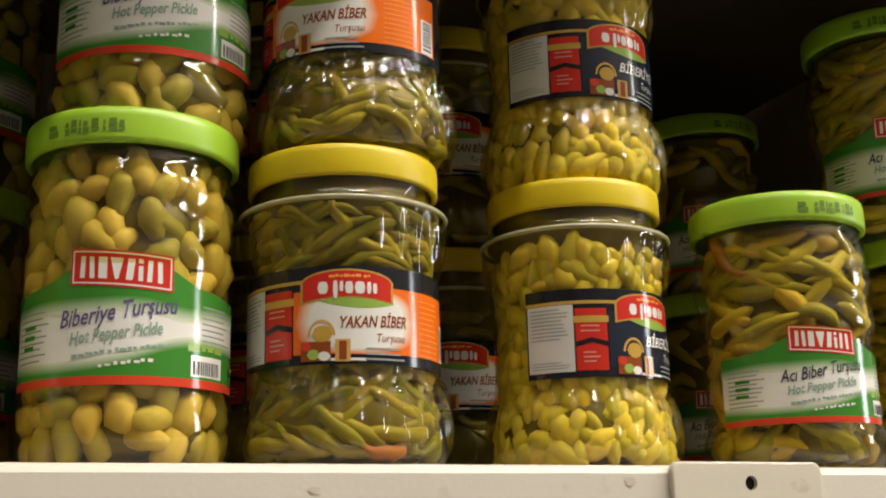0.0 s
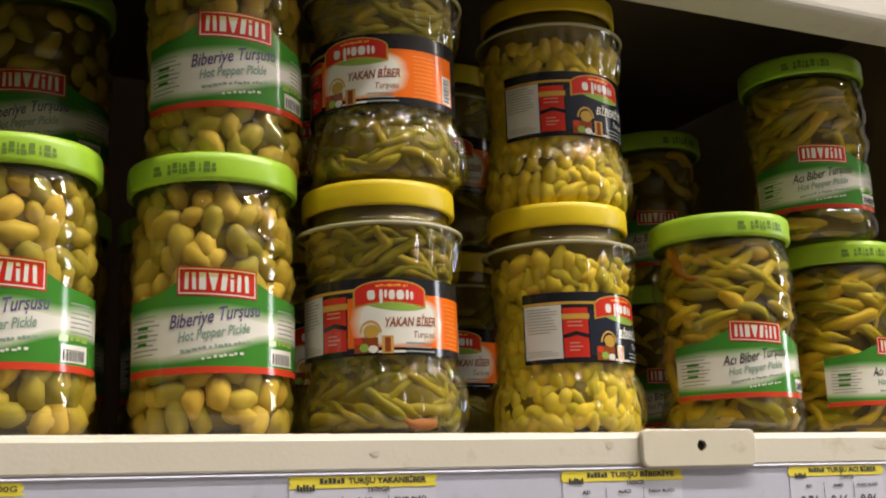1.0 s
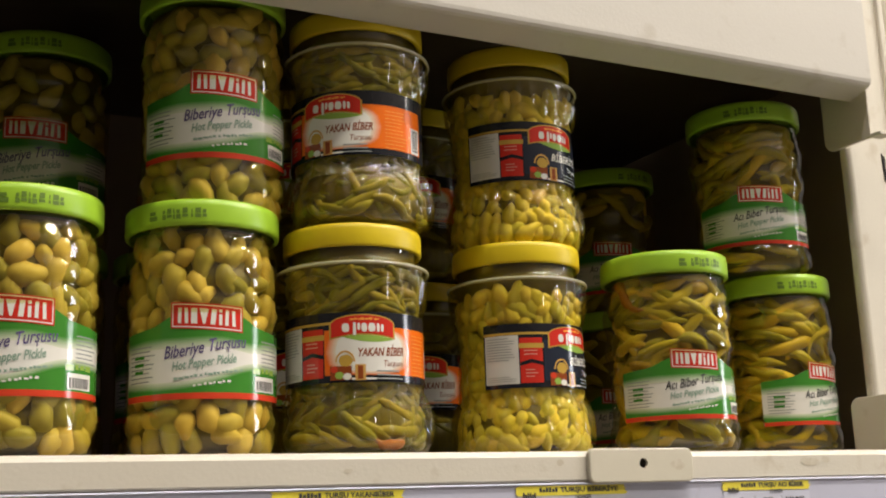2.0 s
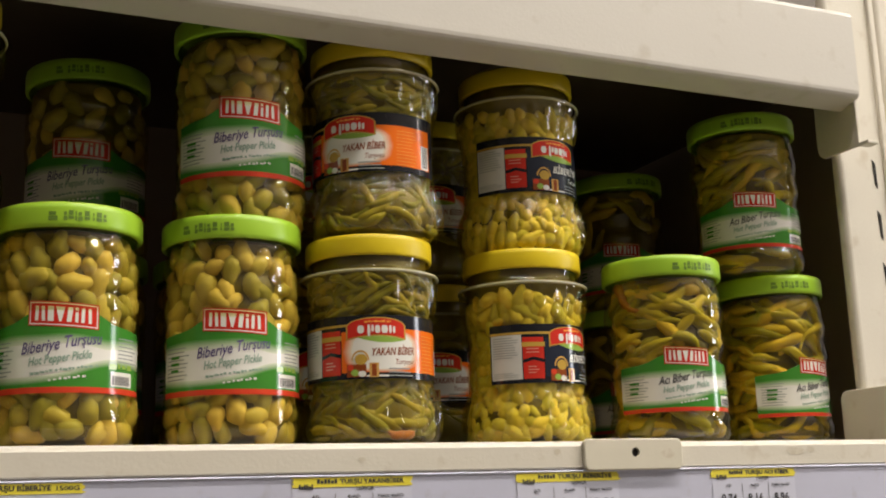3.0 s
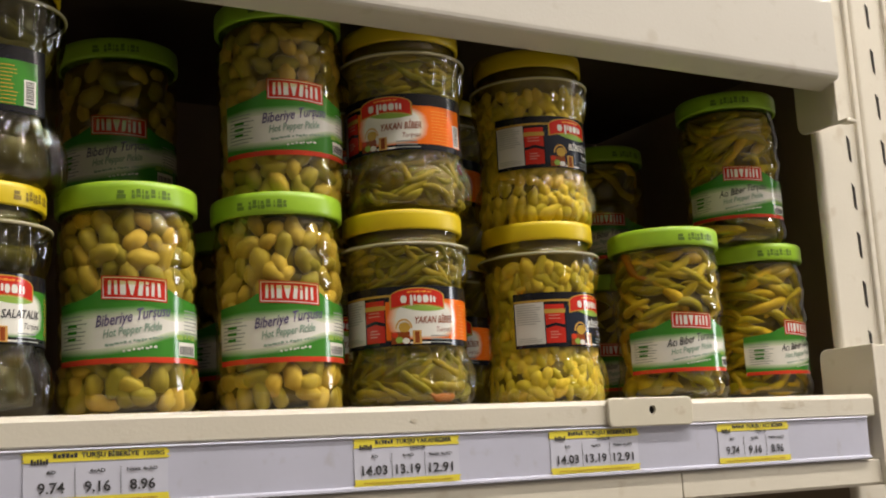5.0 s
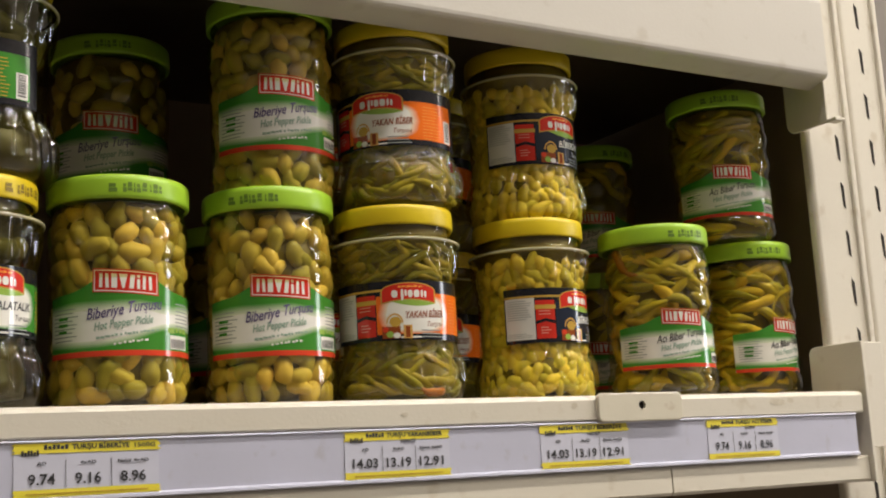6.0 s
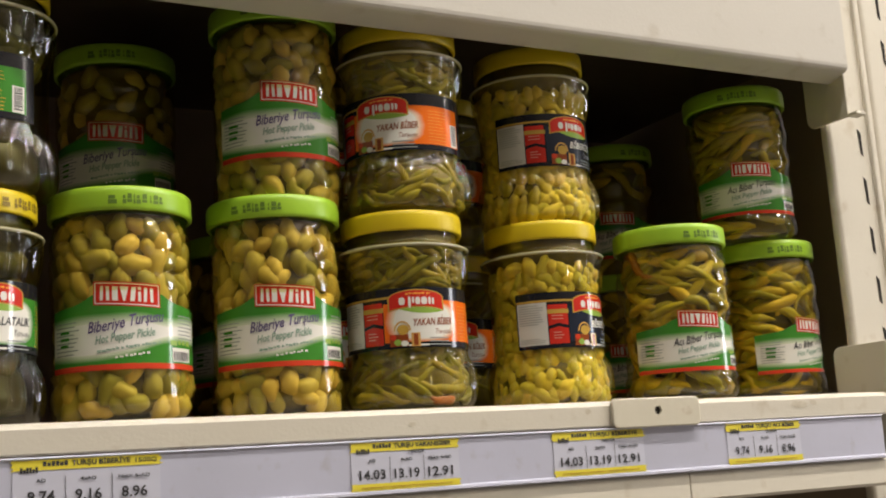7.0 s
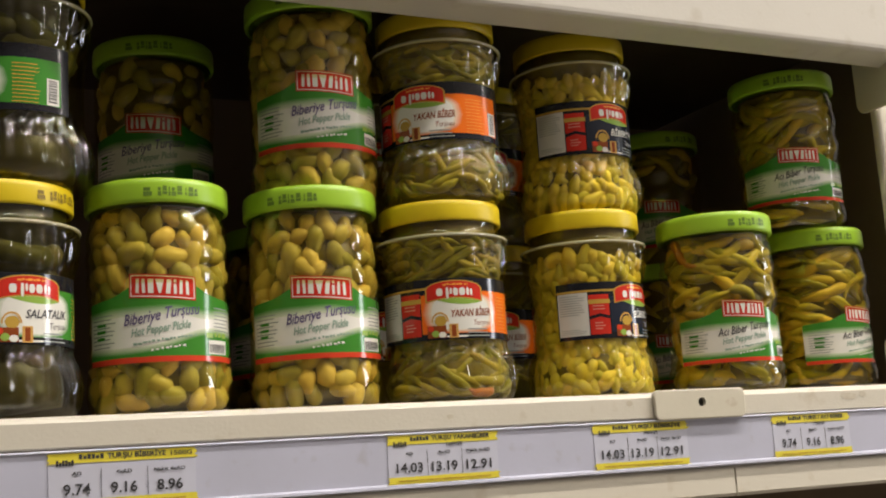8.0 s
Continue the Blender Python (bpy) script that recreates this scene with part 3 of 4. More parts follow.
YELLOW_LID_ROWS = [(0.0, 0.1722), (0.046, 0.1722), (0.0487, 0.1727), (0.0502, 0.1764), (0.0515, 0.1775), (0.0540, 0.1775), (0.0552, 0.1762), (0.0556, 0.1730), (0.0556, 0.1612), (0.0552, 0.1597), (0.0543, 0.1592), (0.052, 0.1596)]
GREEN_PITCH, YELLOW_PITCH, DROP = 0.1815, 0.1776, 0.0105


def flute_depth(z):
    up = max(0.0, 1 - abs(z - 0.127) / 0.017)
    low = max(0.0, 1 - abs(z - 0.032) / 0.022)
    return 0.0030 * min(1, 1.4 * up) + 0.0042 * min(1, 1.4 * low)


def lid_print(lid, radius, z, angle, mat, key):
    rnd = random.Random(4)

    def make():
        bm = bmesh.new()
        u = -0.019
        for w, gap in ((0.0040, 0.0030), (0.0016, 0.0006), (0.0022, 0.0007), (0.0009, 0.0006), (0.0020, 0.0008), (0.0024, 0.0016), (0.0008, 0.0010), (0.0026, 0.0006), (0.0018, 0.0)):
            w, gap, lo, hi = w * 1.7, gap * 1.5, rnd.uniform(-0.0046, -0.0030), rnd.uniform(0.0025, 0.0042)
            patch(u, u + w, z + lo, z - 0.0008, radius, 2, bm=bm)
            patch(u + 0.0002, u + w * rnd.uniform(0.7, 1.0), z - 0.0002, z + hi, radius, 2, bm=bm)
            u += w + gap
        return finish(bm, "date_print", mat)
    part("date_print", shared(("print", key), make), mat, lid, "smudged dark ink print", m=pose(0, 0, 0, 0, 0, angle))


def green_label(jar, radius, z0, k, title, title_ink, key, turn, plate=1.0):
    """White and green wrap-round label: wavy green bands, red logo plate, title, small print, bar code, red foot line."""
    R = [radius + 0.0004 + 0.00013 * i for i in range(6)]
    left, right = -0.071, 0.078

    def zz(v):
        return z0 + v * k

    def top(u):
        return zz(0.0530 + 0.0100 * math.exp(-(u / 0.032) ** 4) - 0.004 * max(0, abs(u) - 0.03) / 0.04)

    def under(u):
        return zz(0.0445 - 0.0045 * math.exp(-((u - 0.034) / 0.018) ** 2) - 0.003 * math.exp(-((u + 0.066) / 0.02) ** 2) + 0.0008 * math.sin(u * 70))

    def rise(u):
        return zz(0.0075 + 0.0125 / (1 + math.exp(-(u - 0.016) / 0.010)) + 0.0015 * math.sin(u * 50))

    def P(name, make, mat, parent, label="", tag=""):
        return part(name, shared((key, name, label, tag), lambda: finish(make(), name, mat)), mat, parent, label)
    lab = P("label", lambda: patch(left, right, zz(0), top, R[0], 48), WHITE, jar, "white and green printed wrap label")
    lab.matrix_basis = pose(0, 0, 0, 0, 0, turn)
    for i, tone in enumerate(FADES):
        P("fade_band", lambda: patch(left, right, lambda u: under(u) - 0.0011 * (i + 1) * k, lambda u: under(u) - 0.0011 * i * k, R[1], 40), tone, lab, tag=str(i))
        P("fade_band", lambda: patch(left, right, lambda u: rise(u) + 0.0008 * i * k, lambda u: rise(u) + 0.0008 * (i + 1) * k, R[1], 40), tone, lab, tag="rise" + str(i))
    P("green_band", lambda: patch(left, right, under, top, R[1], 40), GREEN, lab)
    P("green_band", lambda: patch(left, right, zz(0.0035), rise, R[1], 40), GREEN, lab, tag="lower")
    P("foot_line", lambda: patch(left, right, zz(-0.0005), zz(0.0040), R[2], 40), STRIPE_RED, lab)
    w, h, c = 0.0265 * plate, 0.0095, 0.0585

    def tilt(u, v):
        return zz(v) - 0.06 * u
    logo = P("logo_plate", lambda: patch(-w, w, lambda u: tilt(u, c - h), lambda u: tilt(u, c + h), R[3], 14), RED, lab, "red logo plate edged in white")

    def edging():
        bm = patch(-w + 0.001, w - 0.001, lambda u: tilt(u, c + h - 0.0018), lambda u: tilt(u, c + h - 0.001), R[4], 12)
        patch(-w + 0.001, w - 0.001, lambda u: tilt(u, c - h + 0.001), lambda u: tilt(u, c - h + 0.0018), R[4], 12, bm=bm)
        for a in (-w + 0.001, w - 0.0018):
            patch(a, a + 0.0008, lambda u: tilt(u, c - h + 0.001), lambda u: tilt(u, c + h - 0.001), R[4], 1, bm=bm)
        return bm
    P("edging", edging, WHITE, lab)

    def marks():
        """Plain upright, tapered and slanted white blocks in place of the maker's name."""
        bm = bmesh.new()
        for a0, a1, b0, b1, lo, hi in ((-21.4, -18.9, -21.0, -18.5, -5.6, 5.6), (-16.2, -13.7, -16.6, -14.1, -5.6, 5.6), (-11.8, -7.4, -11.8, -7.4, -5.6, 5.6), (-3.4, -1.8, -5.9, 0.7, -5.6, 5.6),
                                       (2.0, 5.4, 3.0, 6.6, -5.6, 5.6), (8.2, 10.5, 8.2, 10.5, -5.6, 2.2), (8.2, 10.5, 8.2, 10.5, 3.6, 5.8), (12.6, 15.1, 13.0, 15.5, -5.6, 5.6), (18.2, 20.7, 17.8, 20.3, -5.6, 5.6)):
            quad = []
            for u, v in ((a0, lo), (a1, lo), (b1, hi), (b0, hi)):
                u, a = u * 0.001 * plate, u * 0.001 * plate / R[4]
                quad.append(bm.verts.new((R[4] * math.sin(a), -R[4] * math.cos(a), tilt(u, c + v * 0.001))))
            bm.faces.new(quad)
        return bm
    P("logo_mark", marks, WHITE, lab)
    P("title", lambda: writing(title, -0.001, zz(0.0328), 0.061 * (0.5 + 0.5 * plate), 0.0090 * k, R[3], 0.13, 0.25, swell=0.0007, bold=0.012), title_ink, lab)
    P("subtitle", lambda: writing("Hot Pepper Pickle", -0.002, zz(0.0228), 0.047, 0.0064 * k, R[3], 0.13, 0.2, bold=0.022), MINT_INK, lab)
    P("small_print", lambda: words(-0.024, 0.026, zz(0.0172), 0.0022 * k, 0.13, R[3], 5), MINT_INK, lab)
    P("weight_print", lambda: words(0.036, 0.062, zz(0.0205), 0.0048 * k, 0.0, R[3], 6), LIGHT_GREEN, lab)
    P("small_print", lambda: lines(-0.066, -0.036, zz(0.012), zz(0.040), 9, R[2], 7, 0.28), GREY_INK, lab, tag="side")
    P("small_print", lambda: lines(0.045, 0.072, zz(0.020), zz(0.044), 8, R[2], 8, 0.28), GREY_INK, lab, tag="other side")
    P("recycling_mark", lambda: lines(-0.060, -0.047, zz(0.018), zz(0.034), 3, R[3], 9, 0.45), GREEN, lab)
    P("script_line", lambda: words(-0.010, 0.018, zz(0.0108), 0.0020 * k, 0.13, R[3], 3), WHITE, lab)
    P("bar_code", lambda: patch(0.038, 0.062, zz(0.0055), zz(0.0165), R[3], 6), WHITE, lab)

    def bars():
        bm = bmesh.new()
        rnd = random.Random(2)
        u = 0.0395
        while u < 0.060:
            bw = rnd.uniform(0.0004, 0.0013)
            patch(u, u + bw, zz(0.0065), zz(0.0135), R[4], 1, bm=bm)
            u += bw + rnd.uniform(0.0004, 0.001)
        return bm
    P("code_print", bars, DARK_INK, lab)


def wrap_label(jar, radius, field, field_light, title, title_ink, key, turn):
    """Black wrap-round label with an ingredients panel, a red panel, a logo, a still life and a coloured field."""
    R = [radius + 0.0004 + 0.00013 * i for i in range(7)]
    z0, z1 = 0.0548, 0.1078

    def P(name, make, mat, parent, label="", tag=""):
        return part(name, shared((key, name, label, tag), lambda: finish(make(), name, mat)), mat, parent, label)
    lab = P("label", lambda: patch(-0.081, 0.090, z0, z1, R[0], 56), BLACK, jar, "black printed wrap label")
    lab.matrix_basis = pose(0, 0, 0, 0, 0, turn)
    P("ingredients_panel", lambda: patch(-0.080, -0.051, z0 + 0.0035, z1 - 0.0095, R[1], 12), PANEL_GREY, lab)
    P("small_print", lambda: lines(-0.078, -0.053, z0 + 0.022, z1 - 0.011, 9, R[2], 1, 0.35), GREY_INK, lab)
    P("small_print", lambda: lines(-0.078, -0.053, z0 + 0.005, z0 + 0.010, 3, R[2], 1, 0.35), GREY_INK, lab, tag="lower")
    P("red_panel", lambda: patch(-0.050, -0.031, z0 + 0.004, z1 - 0.012, R[1], 8), RED, lab)
    P("panel_gap", lambda: patch(-0.050, -0.031, lambda u: z0 + 0.0205 - 0.25 * abs(u + 0.0405), lambda u: z0 + 0.0235 - 0.25 * abs(u + 0.0405), R[2], 8), BLACK, lab)
    P("gold_line", lambda: patch(-0.081, 0.0, z1 - 0.0092, z1 - 0.0072, R[1], 30), GOLD, lab)
    P("gold_line", lambda: patch(-0.051, -0.030, z1 - 0.0205, z1 - 0.0165, R[2], 8), GOLD, lab, tag="short")
    P("panel_print", lambda: lines(-0.047, -0.035, z0 + 0.026, z0 + 0.032, 2, R[2], 6, 0.3), PALE_RED, lab)
    P("panel_print", lambda: lines(-0.046, -0.036, z0 + 0.008, z0 + 0.016, 3, R[2], 8, 0.35), PALE_RED, lab, tag="lower")
    P("colour_field", lambda: patch(-0.030, 0.082, lambda u: z0 + 0.0055, lambda u: z1 - 0.0115 - 0.002 * (u < -0.02), R[1], 44), field, lab)
    if field_light:
        for i, tone in enumerate(SUNSET if field is ORANGE else MEADOW):
            P("glow_edge", lambda: oval(0.006, z0 + 0.0230, 0.0350 - 0.0012 * i, 0.0178 - 0.0004 * i, R[1] + 0.00002 * (i + 1), 2.6, 28), tone, lab, tag=str(i))
        P("light_field", lambda: oval(0.006, z0 + 0.0230, 0.0275, 0.0152, R[2] + 0.00004, 2.6, 28), field_light, lab)
    # logo: a red arch with white marks over a green leaf
    P("logo_border", lambda: patch(-0.0258, 0.0258, lambda u: 0.0903 - 0.003 * (u / 0.0245) ** 2, lambda u: 0.0983 + 0.0078 * math.sqrt(max(0, 1 - (u / 0.0260) ** 2)), R[3], 24), GOLD, lab)
    P("logo_arch", lambda: patch(-0.0245, 0.0245, lambda u: 0.0913 - 0.003 * (u / 0.0245) ** 2, lambda u: 0.0983 + 0.0068 * math.sqrt(max(0, 1 - (u / 0.0247) ** 2)), R[4], 24), RED, lab, "red arched logo plate")
    P("logo_leaf", lambda: patch(-0.019, 0.0245, lambda u: 0.0848 + 0.0030 * ((u - 0.008) / 0.02) ** 2, lambda u: 0.0902 - 0.003 * (u / 0.0245) ** 2, R[3], 18), LIGHT_GREEN, lab)

    def marks():
        """Plain rounded white blobs in place of the maker's name."""
        bm = bmesh.new()
        for cu, ru, dz, rz in ((-13.2, 2.9, 0, 3.3), (-6.4, 1.3, -1.2, 5.0), (-3.2, 1.1, 0.8, 2.8), (0.9, 2.3, 0, 3.3), (6.8, 2.9, 0, 3.3), (11.8, 1.2, 0, 3.3), (15.1, 1.2, -0.4, 2.9)):
            oval(cu * 0.001, 0.0958 + dz * 0.0009, ru * 0.001, rz * 0.001, R[5], 3.0, 8, bm=bm)
        return bm
    P("logo_mark", marks, WHITE, lab)
    P("logo_trim", lambda: words(-0.010, 0.012, 0.1022, 0.0018, 0.0, R[5], 2), ORANGE_LIGHT, lab)
    P("title", lambda: writing(title, 0.0150, 0.0745, 0.038, 0.0062, R[4], 0.03, 0.25, bold=0.02), title_ink, lab)
    P("subtitle", lambda: writing("Turşusu", 0.0245, 0.0668, 0.017, 0.0046, R[4], 0.03, 0.25), title_ink, lab)
    P("small_print", lambda: lines(0.010, 0.033, 0.0560, 0.0645, 3, R[4], 11, 0.35), GREY_INK, lab, tag="front")
    P("small_print", lambda: lines(0.044, 0.066, 0.060, 0.093, 11, R[3], 12, 0.16), ORANGE_LIGHT, lab, tag="side")
    # still life: basket with a handle, jar, bowl of vegetables
    P("picture_basket", lambda: patch(-0.0255, -0.009, 0.0565, 0.0670, R[4], 6), BROWN, lab)

    def handle():
        bm = bmesh.new()
        for r0, r1 in ((0.0075, 0.0062),):
            ring = []
            for i in range(19):
                a = math.pi * i / 18
                for r in (r0, r1):
                    u, z = -0.014 + r * math.cos(a), 0.0700 + r * 1.15 * math.sin(a)
                    ring.append(bm.verts.new((R[4] * math.sin(u / R[4]), -R[4] * math.cos(u / R[4]), z)))
            for i in range(18):
                bm.faces.new((ring[2 * i], ring[2 * i + 2], ring[2 * i + 3], ring[2 * i + 1]))
        return bm
    P("picture_handle", handle, TAN, lab)
    P("picture_fruit", lambda: oval(-0.0135, 0.0710, 0.0055, 0.0045, R[4], 2, 8), GOLD, lab)
    P("picture_jar", lambda: patch(-0.0065, 0.0015, 0.0560, 0.0680, R[5], 4), TAN, lab)
    P("picture_jar", lambda: patch(-0.0045, -0.0005, 0.0570, 0.0670, R[6], 4), BROWN, lab, tag="core")
    P("picture_fruit", lambda: oval(-0.0185, 0.0600, 0.0035, 0.0028, R[5], 2, 6), LIGHT_GREEN, lab, tag="green")
    P("picture_fruit", lambda: oval(-0.0125, 0.0590, 0.0035, 0.0025, R[5], 2, 6), WHITE, lab, tag="white")
    P("picture_fruit", lambda: oval(-0.0225, 0.0645, 0.0030, 0.0025, R[5], 2, 6), STRIPE_RED, lab, tag="red")
    P("foot_print", lambda: lines(-0.012, 0.010, z0 + 0.0012, z0 + 0.0036, 1, R[4], 2, 0.6), WHITE, lab)
    P("bar_code", lambda: patch(0.070, 0.0805, z0 + 0.006, z0 + 0.027, R[3], 4), WHITE, lab)

    def bars():
        bm = bmesh.new()
        rnd = random.Random(2)
        z = z0 + 0.008
        while z < z0 + 0.025:
            bw = rnd.uniform(0.0004, 0.0012)
            patch(0.0715, 0.079, z, z + bw, R[4], 2, bm=bm)
            z += bw + rnd.uniform(0.0004, 0.001)
        return bm
    P("code_print", bars, DARK_INK, lab)


def green_jar(x, y, level, turn, kind, seed, label, date_turn=0, lift=0.0):
    dark = "dark" in label
    rows, drop = (TALL, 0.0) if kind == "round" else (WAIST, DROP)
    jar = thing("pickle_jar", pose(x, y, (GREEN_PITCH - drop) * level + lift), label, "jar", "jars of pickles")
    size = 1.0 if kind == "round" else 0.973
    jar.scale = (size, size, size)
    jar.location.z *= size
    part("jar_body", shared(("body", kind), lambda: finish(lathe(rows, 72), "jar_body", PET)), PET, jar, "clear plastic body")
    lid = part("lid", shared(("green_lid", drop), lambda: finish(lathe([(r, z - drop) for r, z in GREEN_LID_ROWS], 80), "lid", GREEN_LID)), GREEN_LID, jar, "bright green screw lid")
    lid_print(lid, 0.0589, 0.1775 - drop, date_turn, LID_INK, ("green", drop))
    inner = along(rows)
    core = brine_rows(rows, 0.1675 - drop, 0.0098 if kind == "round" else 0.0125, 0.001)
    part("brine", shared(("brine", kind), lambda: finish(lathe(core, 32), "brine", BRINE)), BRINE, jar, "cloudy olive brine")
    if kind == "round":
        fill_drops(jar, "pepper", PEPPER_ROUND, inner, 0.004, 0.170, 0.0270, 0.0178, seed, 0.5 if dark else 1.0, True)
        green_label(jar, 0.0558, 0.0425, 1.0, "Biberiye Turşusu", PURPLE, "round_label", turn)
    else:
        fill_long(jar, "pepper", PEPPER_LONG, inner, 0.005, 0.160, (0.045, 0.080), 0.0128, 60 if dark else 180, seed)
        if seed == 11:
            part("red_pepper", slice_of(PEPPER_RED, inner, 0.045, 0.011, -80, 0.140, 5), PEPPER_RED, jar, "orange-red pepper")
        green_label(jar, 0.0553, 0.0290, 0.88, "Acı Biber Turşusu", DARK_INK, "long_label", turn, 0.86)
    return jar


def ribbed_jar(x, y, level, turn, kind, seed, label, lift=0.0):
    dark = "dark" in label
    jar = thing("pickle_jar", pose(x, y, YELLOW_PITCH * level + lift), label, "jar", "jars of pickles")
    mat = PET_DARK if kind == "cucumber" else PET
    part("jar_body", shared(("body", "ribbed", kind), lambda: finish(lathe(RIBBED, 240, 30, flute_depth), "jar_body", mat)), mat, jar, "clear ribbed plastic body")
    ring = [(0.0592, 0.1440), (0.0608, 0.1444), (0.0612, 0.1455), (0.0608, 0.1466), (0.0590, 0.1470)]
    part("rim", shared("rim", lambda: finish(lathe(ring, 80), "rim", RIM)), RIM, jar, "pale moulded rim")
    lid = part("lid", shared("yellow_lid", lambda: finish(lathe(YELLOW_LID_ROWS, 80), "lid", YELLOW_LID)), YELLOW_LID, jar, "yellow screw lid")
    if kind == "cucumber":
        lid_print(lid, 0.0560, 0.168, turn + 25, LID_INK_BROWN, "yellow")
    inner = along(RIBBED)

    def fluted(z):
        return inner(z) - flute_depth(z)
    murk = BRINE_DARK if kind == "cucumber" else BRINE
    core = brine_rows(RIBBED, 0.162, {"yellow": 0.0092, "green": 0.0098}.get(kind, 0.0150), 0.014)
    part("brine", shared(("brine", "ribbed", kind), lambda: finish(lathe(core, 48), "brine", murk)), murk, jar, "cloudy olive brine")
    if kind == "yellow":
        fill_drops(jar, "pepper", PEPPER_YELLOW, fluted, 0.004, 0.1450, 0.0250, 0.0146, seed, 0.55 if dark else 1.5)
        wrap_label(jar, 0.0547, NAVY, None, "BİBERİYE", WHITE, "navy_label", turn)
    elif kind == "green":
        fill_long(jar, "pepper", PEPPER_GREEN, fluted, 0.005, 0.150, (0.034, 0.062), 0.0094, 80 if dark else 400, seed)
        if seed == 21:
            part("carrot_slice", slice_of(PEPPER_RED, fluted, 0.030, 0.0095, 6, 0.007, 9), PEPPER_RED, jar, "orange carrot slice")
        wrap_label(jar, 0.0547, ORANGE, WHITE, "YAKAN BİBER", BROWN, "orange_label", turn)
    else:
        fill_long(jar, "gherkin", CUCUMBER, fluted, 0.004, 0.145, (0.06, 0.09), 0.024, 34, seed)
        wrap_label(jar, 0.0547, GREEN, WHITE, "SALATALIK", DARK_INK, "green_label", turn)
    return jar


ROUND_TEXT = "plastic jar of round olive peppers, green lid"
LONG_TEXT = "waisted plastic jar of long thin peppers"
# x, y, level, turn of the label, turn of the date print
for x, y, lv, turn, date, seed, text in (
        (-0.461, 0.100, 0, -9, -4, 1, ROUND_TEXT + ", on the shelf"),
        (-0.326, 0.100, 0, -12, -38, 2, ROUND_TEXT + ", under another jar"),
        (-0.316, 0.108, 1, -7, -30, 3, ROUND_TEXT + ", stacked on another"),
        (-0.424, 0.262, 0, -14, 0, 4, ROUND_TEXT + ", in the dark"),
        (-0.424, 0.264, 1, -14, -20, 5, ROUND_TEXT + ", stacked in the dark"),
        (-0.300, 0.262, 0, -14, 10, 6, ROUND_TEXT + ", in the dark")):
    green_jar(x, y, lv, turn, "round", seed, text, date)
for x, y, lv, turn, date, seed, text in (
        (0.092, 0.070, 0, -14, -5, 11, LONG_TEXT + ", on the shelf"),
        (0.267, 0.124, 0, 12, -17, 12, LONG_TEXT + ", under another jar"),
        (0.247, 0.121, 1, -29, -40, 13, LONG_TEXT + ", stacked on another"),
        (0.228, 0.345, 0, -30, 0, 14, LONG_TEXT + ", in the dark"),
        (0.231, 0.347, 1, -30, 0, 15, LONG_TEXT + ", stacked in the dark")):
    green_jar(x, y, lv, turn, "long", seed, text, date, 0.0072 if seed == 13 else 0)
for x, y, lv, turn, kind, seed, lift, text in (
        (-0.2065, 0.086, 0, -16, "green", 21, 0, "ribbed jar of thin green peppers, yellow lid, orange label"),
        (-0.1995, 0.086, 1, -46, "green", 22, 0, "ribbed jar of green peppers stacked on another, orange label"),
        (-0.046, 0.099, 0, 21, "yellow", 23, 0, "ribbed jar of small yellow peppers, yellow lid, black label"),
        (-0.040, 0.106, 1, 11, "yellow", 24, 0, "ribbed jar of yellow peppers stacked on another, black label"),
        (-0.588, 0.078, 0, 18, "cucumber", 25, 0, "ribbed jar of gherkins, yellow lid, green and black label"),
        (-0.576, 0.084, 1, -53, "cucumber", 26, 0, "ribbed jar of gherkins stacked on another, label turned aside"),
        (-0.190, 0.285, 0, -9, "green", 27, 0, "ribbed jar of green peppers in the dark behind"),
        (-0.190, 0.285, 1, -9, "green", 28, 0, "ribbed jar of green peppers stacked in the dark"),
        (-0.055, 0.285, 0, -20, "green", 29, 0, "ribbed jar of green peppers in the dark behind"),
        (-0.055, 0.285, 1, -20, "green", 30, 0, "ribbed jar of green peppers stacked in the dark")):
    ribbed_jar(x, y, lv, turn, kind, seed, text, lift)


# ---- price tags ----
def ragged(w, a, b, y, reach, seed):
    """A printed yellow strip whose two ends run out unevenly."""
    rnd = random.Random(seed)
    bm = bmesh.new()
    n = 9
    left = [bm.verts.new((-reach * rnd.uniform(-0.6, 1.0), y, a + (b - a) * i / n)) for i in range(n + 1)]
    right = [bm.verts.new((w + reach * rnd.uniform(-0.6, 1.0), y, a + (b - a) * i / n)) for i in range(n + 1)]
    for i in range(n):
        bm.faces.new((left[i], right[i], right[i + 1], left[i + 1]))
    return bm


def mark_bars(u0, u1, a, b, y):
    """A row of plain bars in place of a name."""
    bm = bmesh.new()
    step = (u1 - u0) / 6
    for i in range(6):
        u, top = u0 + step * i, b - (0.3 * (b - a) if i % 3 == 1 else 0)
        bm.faces.new([bm.verts.new(p) for p in ((u, y, a), (u + step * 0.78, y, a), (u + step * 0.78, y, top), (u, y, top))])
    return bm


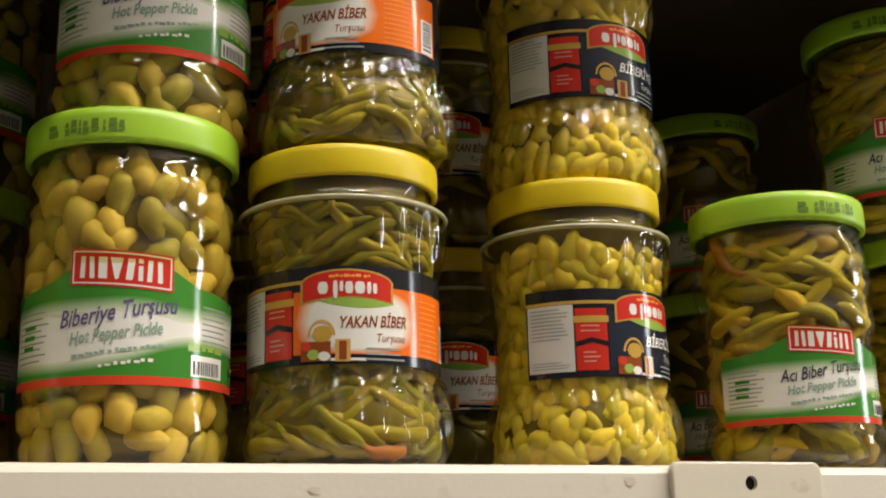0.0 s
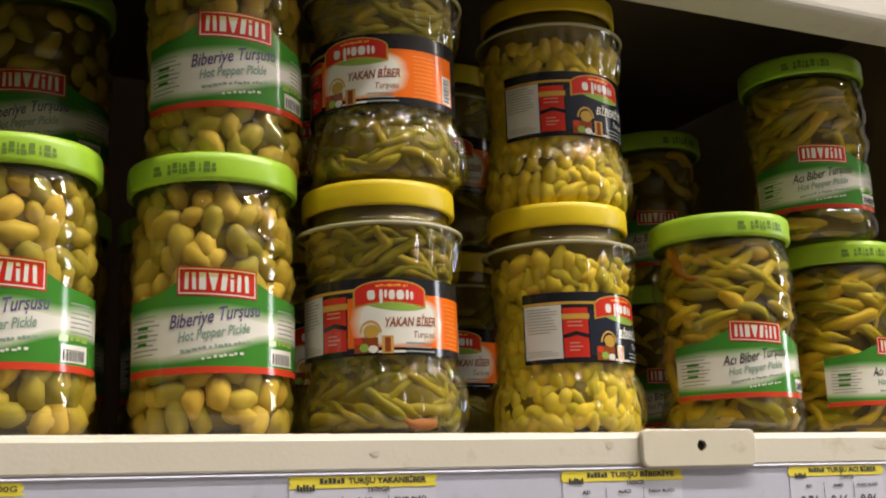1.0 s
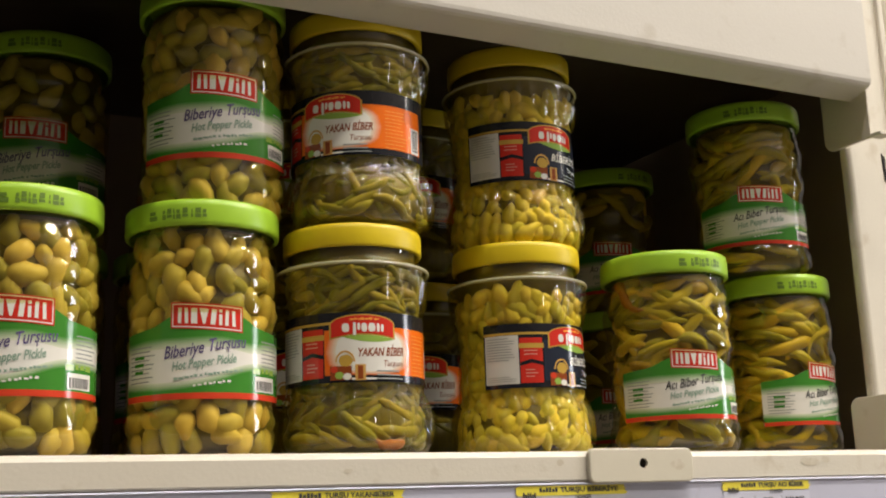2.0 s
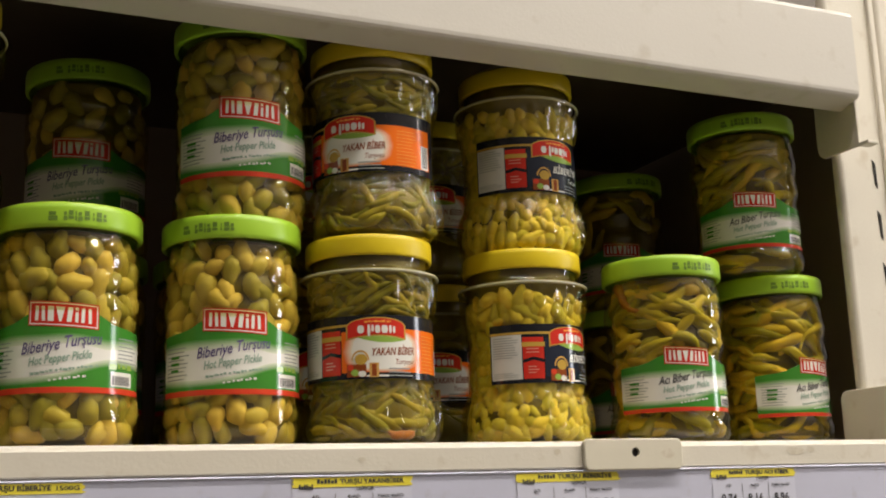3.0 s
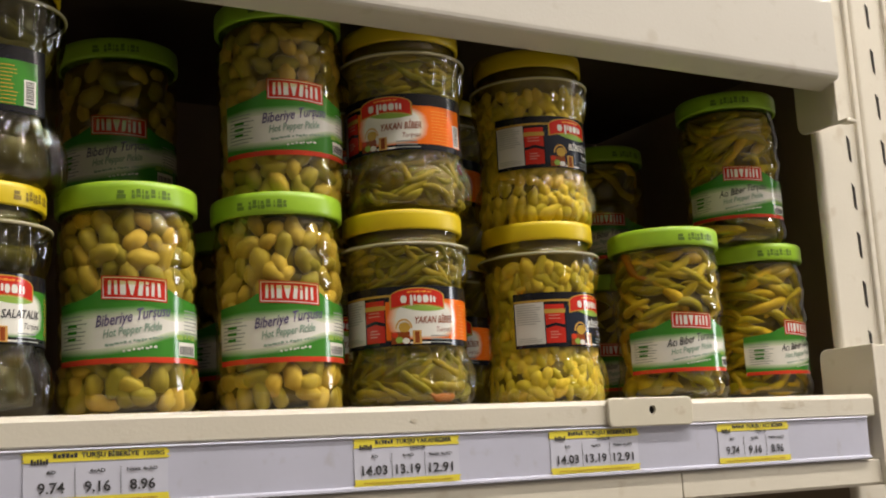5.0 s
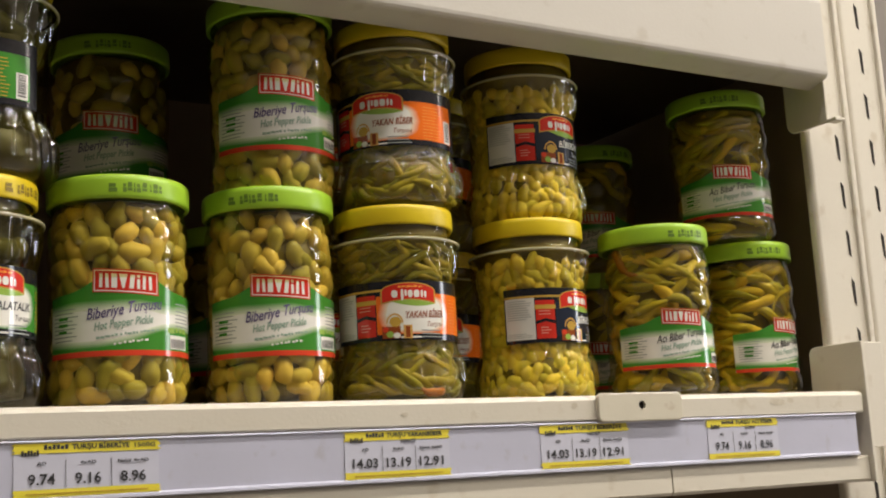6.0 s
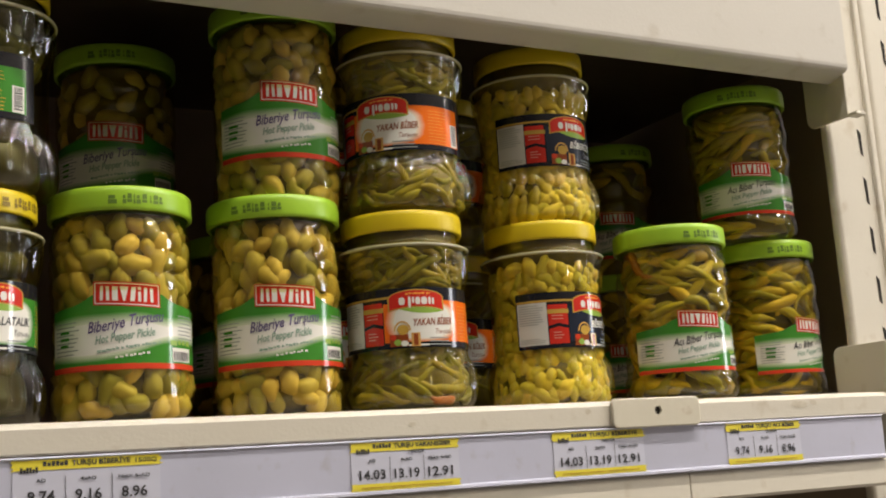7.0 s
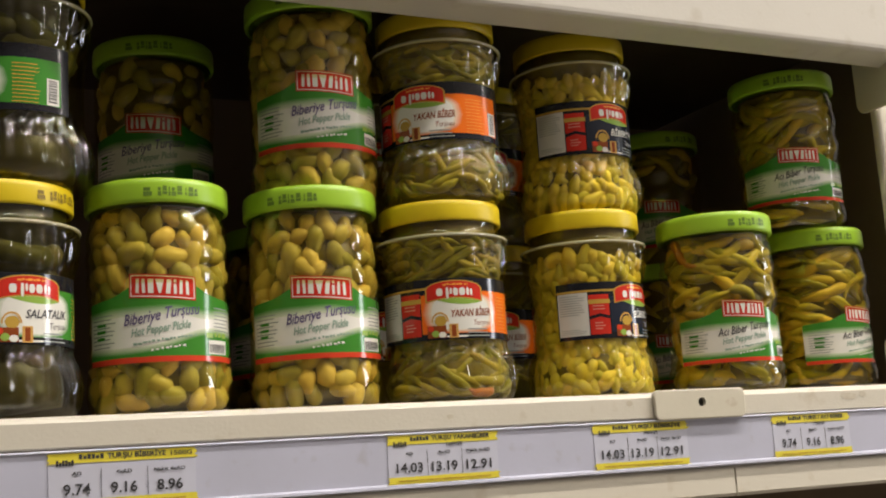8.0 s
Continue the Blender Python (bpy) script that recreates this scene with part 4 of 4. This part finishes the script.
def price_tag(x0, width, words_, weight, prices):
    """A paper price tag in the rail: yellow head and foot, three prices between thin rules."""
    y = 0.0007
    tag = thing("price_tag", pose(x0, y, 0), "paper price tag with yellow head and three prices", "price tag", "price tags on the rail")
    z1, z0, w = -0.0245, -0.0635, width
    part("paper", box(0, w, -0.0004, 0.0004, z0, z1), PAPER, tag, smooth=False)

    def flat(u0, u1, a, b, d):
        return box(u0, u1, -0.0004 - d, -0.0004 - d + 0.0001, a, b)
    part("yellow_head", ragged(w, z1 - 0.0082, z1 - 0.0002, -0.0008, 0.0022, len(words_) + int(x0 * 1000)), TAG_YELLOW, tag, smooth=False)
    part("yellow_foot", ragged(w, z0 + 0.0002, z0 + 0.0056, -0.0008, 0.0016, 40 + int(x0 * 1000)), TAG_YELLOW, tag, smooth=False)
    part("shop_mark", mark_bars(w * 0.05, w * 0.17, z1 - 0.0098, z1 - 0.0058, -0.0010), DARK_INK, tag, smooth=False)
    part("maker_bar", mark_bars(w * 0.20, w * 0.37, z1 - 0.0055, z1 - 0.0022, -0.0010), DARK_INK, tag, smooth=False)
    d = -0.0011
    part("wording", writing(words_, w * (0.59 if width > 0.1 else 0.66), z1 - 0.0056, w * (0.40 if width > 0.1 else 0.54), 0.0034, None, y=d, bold=0.03), DARK_INK, tag)
    part("weight", writing(weight, w * (0.9 if width > 0.1 else 0.6), z1 - (0.0058 if width > 0.1 else 0.0108), w * 0.15, 0.0030, None, y=d, bold=0.02), DARK_INK, tag)
    for i, (head, price) in enumerate(zip(("AD", "4xAD", "Nakit 4xAD"), prices)):
        u = w * (0.185 + 0.315 * i)
        part("heading", writing(head, u, z1 - 0.0165, w * (0.065, 0.11, 0.22)[i], 0.0024, None, y=d, bold=0.03), DARK_INK, tag)
        part("price", writing(price, u, z1 - 0.0300, w * (0.18 if len(price) < 5 else 0.235), 0.0074, None, y=d, bold=0.02), DARK_INK, tag)
        if i:
            part("rule", flat(w * (0.03 + 0.315 * i), w * (0.03 + 0.315 * i) + 0.0004, z0 + 0.006, z1 - 0.0130, 0.0006), DARK_INK, tag, smooth=False)
    part("foot_print", flat(w * 0.08, w * 0.92, z0 + 0.0022, z0 + 0.0029, 0.0008), GOLD, tag, smooth=False)


price_tag(-0.563, 0.104, "TURŞU BİBERİYE", "1500G", ("9.74", "9.16", "8.96"))
price_tag(-0.306, 0.098, "TURŞU YAKANBİBER", "1600GR", ("14.03", "13.19", "12.91"))
price_tag(-0.114, 0.098, "TURŞU BİBERİYE", "1600GR", ("14.03", "13.19", "12.91"))
price_tag(0.082, 0.093, "TURŞU ACI BİBER", "1500GR", ("9.74", "9.16", "8.96"))
